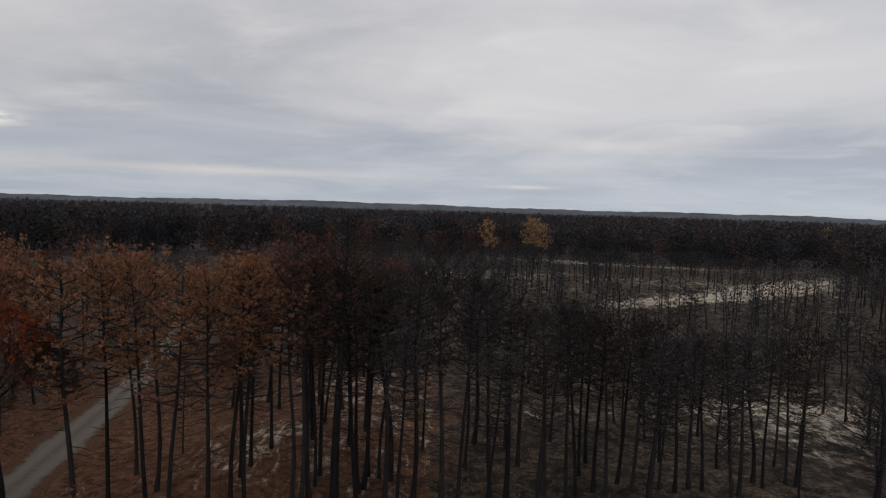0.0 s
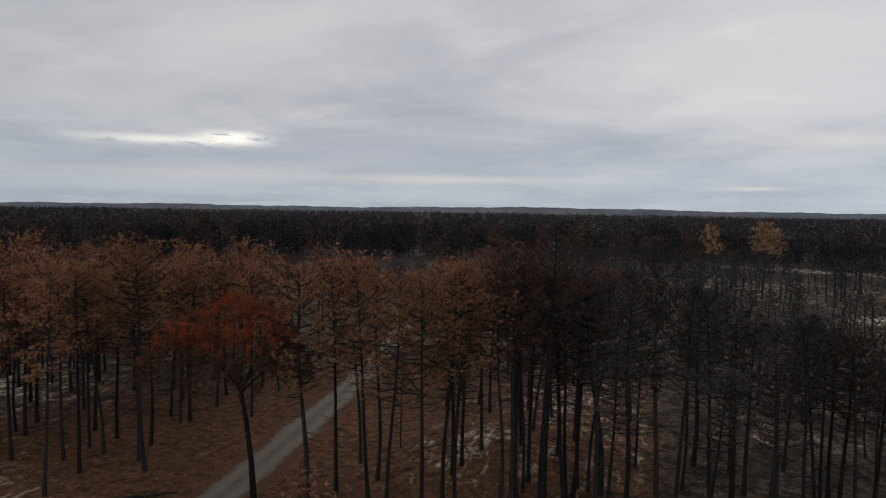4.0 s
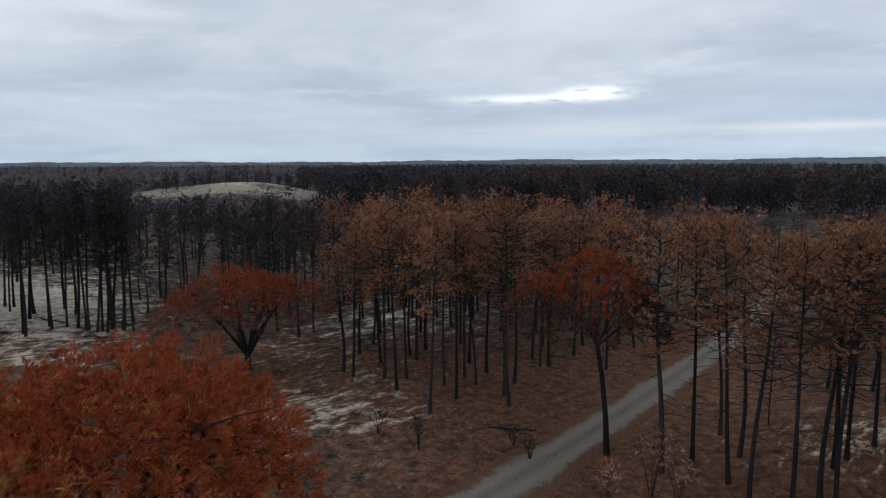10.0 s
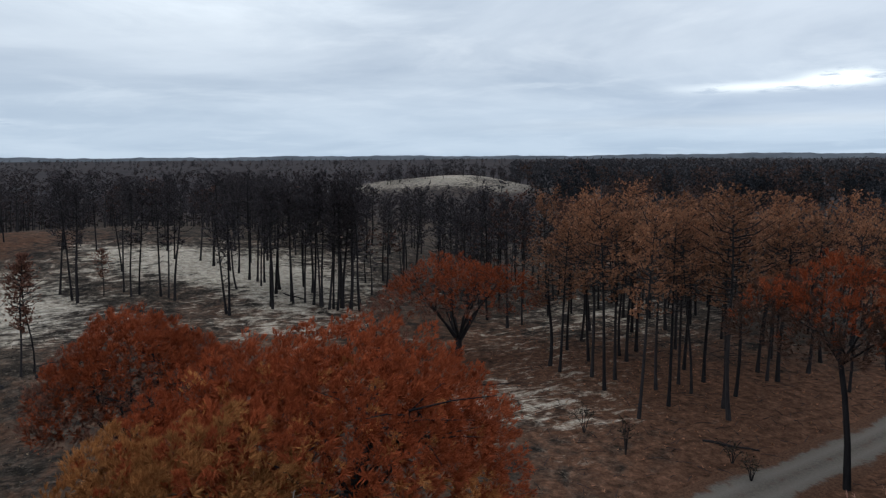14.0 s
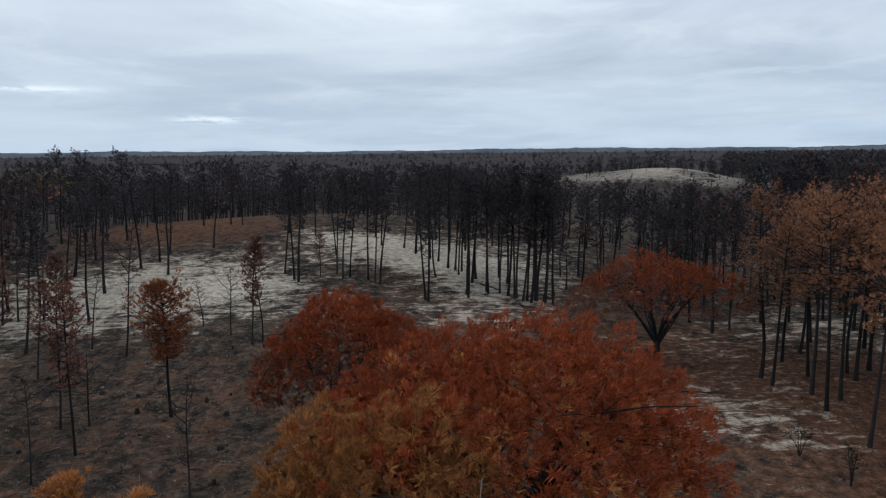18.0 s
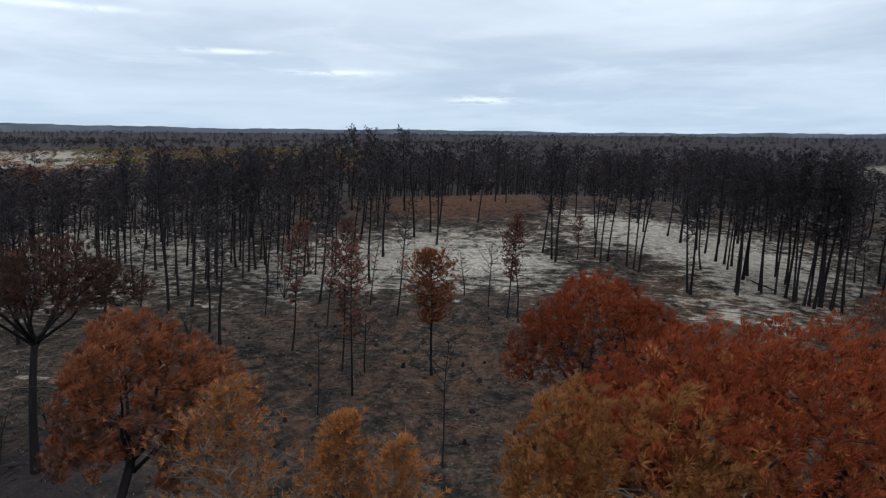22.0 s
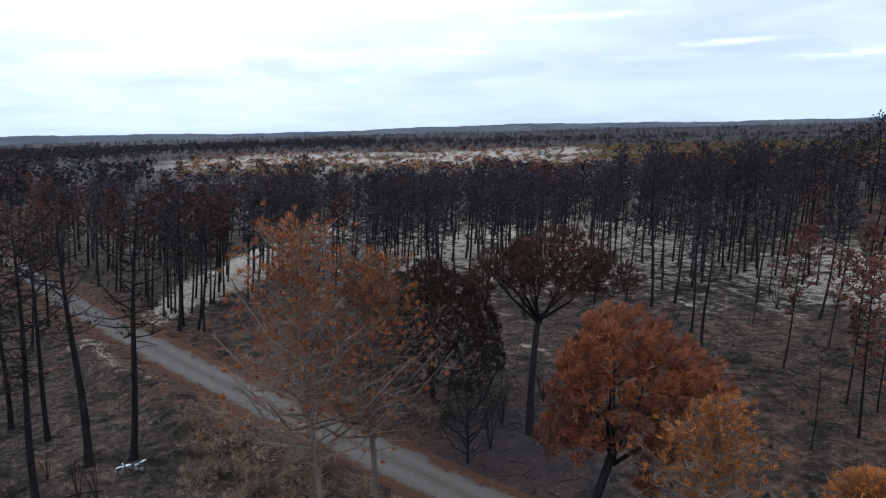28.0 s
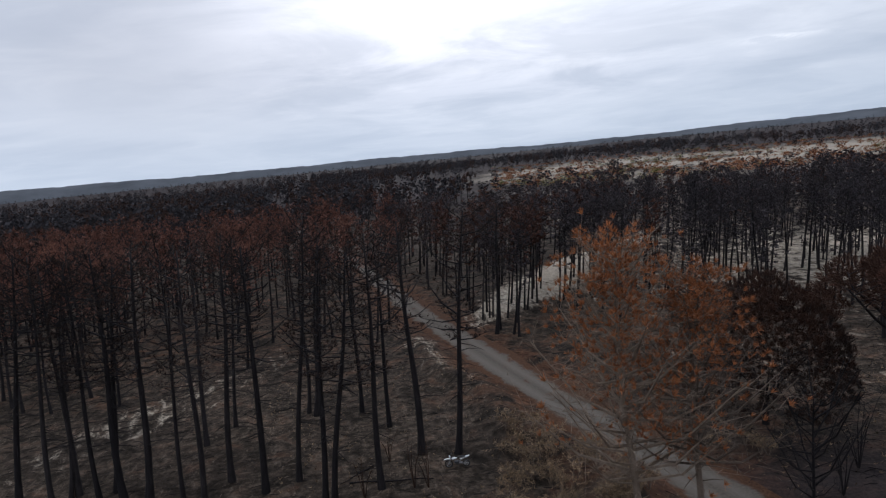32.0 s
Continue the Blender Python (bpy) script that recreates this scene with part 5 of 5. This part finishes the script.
fallen(1, 41.5, 57.9, 4.4, 0.13, 38, "thin charred log lying on brown needle litter")
fallen(2, 179.3, 53.8, 3.5, 0.06, 40, "thin charred log lying on ashen ground")
fallen(3, 176.5, 51.9, 6.5, 0.07, 166, "long charred log lying among the burnt pines")
fallen(4, 62.1, 67.7, 5.0, 0.10, 70, "blackened branch lying under the stone pine")
fallen(5, 79.1, 103.9, 9.0, 0.16, 20, "long blackened log on the pale dune sand")


def stump(seed, az, d):
    rng = random.Random(seed)
    form = Form()
    r = rng.uniform(0.12, 0.26)
    form.tube([Vector((0, 0, -0.2)), Vector((0, 0, 0.1)), Vector((0.03, 0.02, rng.uniform(0.2, 0.5)))], [r * 1.6, r * 1.1, r * 0.7], 7)
    ob = new("stump", form.mesh("stump", BARK_CHAR))
    x, y = at(az, d)
    ob.matrix_basis = pose(x, y, float(height(x, y)), 0, 0, rng.uniform(0, 360))
    tagged(ob, "small charred stump on the bare burnt slope", "stump", "charred stumps")


rng = random.Random(5)
for k in range(34):
    stump(600 + k, rng.uniform(92, 122), rng.uniform(42, 82))


def debris(name, seed, count, az, d, mat, label, size):
    """Twigs strewn over the ground: one object."""
    rng = random.Random(seed)
    form = Form()
    for _ in range(count):
        a = rng.uniform(*az)
        r = math.sqrt(rng.uniform(d[0] ** 2, d[1] ** 2))
        x, y = at(a, r)
        if abs(x - road_x(y)) < 3:
            continue
        z = float(height(x, y)) + 0.03
        t = rng.uniform(0, math.pi)
        k = size * rng.uniform(0.4, 1.4)
        v = Vector((math.cos(t) * k, math.sin(t) * k, rng.uniform(0, 0.18) * k))
        p = Vector((x, y, z))
        form.tube([p, p + v * 0.5 + Vector((0, 0, 0.05)), p + v], [0.03, 0.024, 0.01], 3, False)
    tagged(new(name, form.mesh(name, mat)), label, "debris", kind="stuff")


debris("fallen_twig", 71, 1500, (-34, 60), (44, 100), BARK_CHAR, "charred twigs strewn over the forest floor", 1.2)
debris("fallen_twig", 72, 1100, (88, 135), (38, 100), BARK_CHAR, "charred twigs strewn over the burnt slope", 0.9)
debris("fallen_twig", 73, 1100, (135, 208), (38, 90), BARK_CHAR, "charred twigs strewn beside the gravel track", 1.1)
debris("pale_twig", 74, 700, (135, 208), (38, 90), BARK_GREY, "pale dead twigs strewn beside the gravel track", 0.8)
debris("pale_twig", 75, 500, (88, 130), (40, 90), BARK_GREY, "pale dead twigs strewn over the burnt slope", 0.6)


def clods(name, seed, count, az, d, mat, label):
    """Low lumps of scorched turf: one object."""
    rng = random.Random(seed)
    form = Form()
    for _ in range(count):
        a = rng.uniform(*az)
        r = math.sqrt(rng.uniform(d[0] ** 2, d[1] ** 2))
        x, y = at(a, r)
        if abs(x - road_x(y)) < 3.5 or math.dist((x, y), at(170.8, 52.4)) < 3.0:
            continue
        form.tuft(rng, Vector((x, y, float(height(x, y)))), Vector((0, 0, 0.5)), rng.uniform(0.10, 0.3), 6, 0.9, 0.16)
    tagged(new(name, form.mesh(name, mat)), label, "grass", kind="stuff")


clods("burnt_turf", 81, 1500, (86, 150), (38, 95), LEAF_DARK, "tufts of burnt turf on the slope")
clods("dry_grass", 82, 2600, (92, 186), (36, 80), LEAF_TAN, "dry tan grass tufts on the burnt ground")
clods("leaf_litter", 83, 2200, (-30, 62), (44, 95), NEEDLE_BROWN, "brown fallen needle clumps on the forest floor")


# the motorcycle, leaning by a pine beside the track
def plain(name, colour, rough, metal=0.0):
    m, N, L, b = material(name, rough, 0.4)
    c = ramp(N, L, grain(N, L, 22.0, 4, 0.6), [(0.3, tuple(v * 0.8 for v in colour)), (0.7, colour)])
    L.new(c, b.inputs["Base Color"])
    b.inputs["Metallic"].default_value = metal
    return m


WHITE = plain("white_plastic", (0.72, 0.72, 0.72), 0.4)
RUBBER = plain("black_rubber", (0.02, 0.02, 0.02), 0.8)
STEEL = plain("grey_steel", (0.35, 0.35, 0.36), 0.4, 0.8)
DARK = plain("dark_engine_metal", (0.06, 0.06, 0.065), 0.5, 0.5)


def ring(radius, thick, mat, name):
    bm = bmesh.new()
    n, s = 28, 8
    rows = []
    for i in range(n):
        a = 2 * math.pi * i / n
        c = Vector((math.cos(a) * radius, 0, math.sin(a) * radius))
        o = c.normalized()
        rows.append([bm.verts.new(c + o * math.cos(2 * math.pi * k / s) * thick + Vector((0, math.sin(2 * math.pi * k / s) * thick * 0.9, 0))) for k in range(s)])
    for i in range(n):
        for k in range(s):
            bm.faces.new((rows[i][k], rows[(i + 1) % n][k], rows[(i + 1) % n][(k + 1) % s], rows[i][(k + 1) % s]))
    me = bpy.data.meshes.new(name)
    bm.to_mesh(me)
    bm.free()
    me.materials.append(mat)
    return me


def bar(name, points, radii, mat, sides=8):
    form = Form()
    form.tube([Vector(p) for p in points], radii, sides)
    return form.mesh(name, mat, True)


def shell(name, sections, mat):
    """A body part from cross-sections: x, z middle, half width, half height."""
    form = Form()
    s = 10
    for x, z, w, h in sections:
        for k in range(s):
            a = 2 * math.pi * k / s
            form.v.append((x, w * math.cos(a), z + h * math.sin(a)))
    for i in range(len(sections) - 1):
        for k in range(s):
            n = (k + 1) % s
            form.f.append((i * s + k, i * s + n, (i + 1) * s + n, (i + 1) * s + k))
    form.f += [tuple(range(s)), tuple((len(sections) - 1) * s + k for k in range(s))]
    return form.mesh(name, mat, True)


def motorcycle():
    root = new("motorcycle")
    for x, r in ((-0.72, 0.34), (0.72, 0.31)):
        wheel = child("wheel", ring(r - 0.10, 0.014, STEEL, "wheel"), root)
        wheel.location = (x, 0, r)
        child("tyre", ring(r - 0.045, 0.05, RUBBER, "tyre"), wheel, "knobbly black tyre")
        form = Form()
        for k in range(12):
            a = math.pi * k / 6
            form.tube([Vector((0, 0, 0)), Vector((math.cos(a), 0, math.sin(a))) * (r - 0.1)], [0.006, 0.006], 4)
        child("spokes", form.mesh("spokes", STEEL), wheel)
        child("hub", bar("hub", [(0, -0.07, 0), (0, 0.07, 0)], [0.06, 0.06], DARK, 12), wheel)
    for y in (-0.09, 0.09):
        child("fork_leg", bar("fork_leg", [(-0.72, y, 0.34), (-0.52, y, 0.92)], [0.032, 0.024], STEEL), root)
        child("swingarm", bar("swingarm", [(0.72, y, 0.31), (0.12, y, 0.42)], [0.022, 0.03], STEEL), root)
    child("frame", bar("frame", [(-0.50, 0, 0.86), (-0.25, 0, 0.46), (0.12, 0, 0.36), (0.2, 0, 0.72), (-0.48, 0, 0.88)], [0.03] * 5, DARK), root)
    child("engine", shell("engine", [(-0.26, 0.47, 0.05, 0.05), (-0.18, 0.46, 0.14, 0.15), (0.06, 0.44, 0.15, 0.15), (0.16, 0.44, 0.07, 0.07)], DARK), root)
    child("fuel_tank", shell("fuel_tank", [(-0.46, 0.80, 0.06, 0.05), (-0.36, 0.80, 0.13, 0.09), (-0.15, 0.82, 0.12, 0.07), (0.0, 0.82, 0.06, 0.04)], WHITE), root, "white fuel tank")
    child("seat", shell("seat", [(-0.02, 0.90, 0.08, 0.03), (0.2, 0.90, 0.12, 0.05), (0.55, 0.93, 0.11, 0.04), (0.68, 0.95, 0.06, 0.02)], RUBBER), root, "black seat")
    child("rear_fender", shell("rear_fender", [(0.45, 0.86, 0.10, 0.03), (0.7, 0.90, 0.10, 0.03), (1.0, 0.98, 0.07, 0.015)], WHITE), root, "white rear fender")
    child("front_fender", shell("front_fender", [(-1.1, 0.72, 0.05, 0.012), (-0.85, 0.80, 0.08, 0.02), (-0.55, 0.78, 0.07, 0.02)], WHITE), root, "white front fender")
    child("headlight_mask", shell("headlight_mask", [(-0.66, 0.98, 0.04, 0.06), (-0.62, 0.99, 0.09, 0.10), (-0.56, 0.99, 0.07, 0.08)], WHITE), root, "white headlight mask")
    child("side_panel", shell("side_panel", [(0.2, 0.74, 0.12, 0.04), (0.38, 0.76, 0.12, 0.06), (0.55, 0.80, 0.07, 0.03)], WHITE), root, "white side panel")
    child("handlebar", bar("handlebar", [(-0.42, -0.40, 1.10), (-0.50, -0.2, 1.06), (-0.52, 0, 1.0), (-0.50, 0.2, 1.06), (-0.42, 0.40, 1.10)], [0.016] * 5, DARK), root)
    child("exhaust", bar("exhaust", [(-0.24, 0.14, 0.5), (-0.1, 0.2, 0.34), (0.2, 0.19, 0.42), (0.38, 0.2, 0.62), (0.82, 0.2, 0.74)], [0.022, 0.024, 0.03, 0.05, 0.055], STEEL), root)
    child("side_stand", bar("side_stand", [(0.05, -0.12, 0.36), (0.02, -0.34, 0.0)], [0.014, 0.012], DARK, 6), root)
    return tagged(root, "white enduro motorcycle parked on its stand by a charred pine", "motorcycle")


bike = motorcycle()
bx, by = at(170.8, 53.0)
bike.matrix_basis = pose(bx, by, float(height(bx, by)), 6, 0, 172.4 - 4) @ Matrix.Scale(0.95, 4)
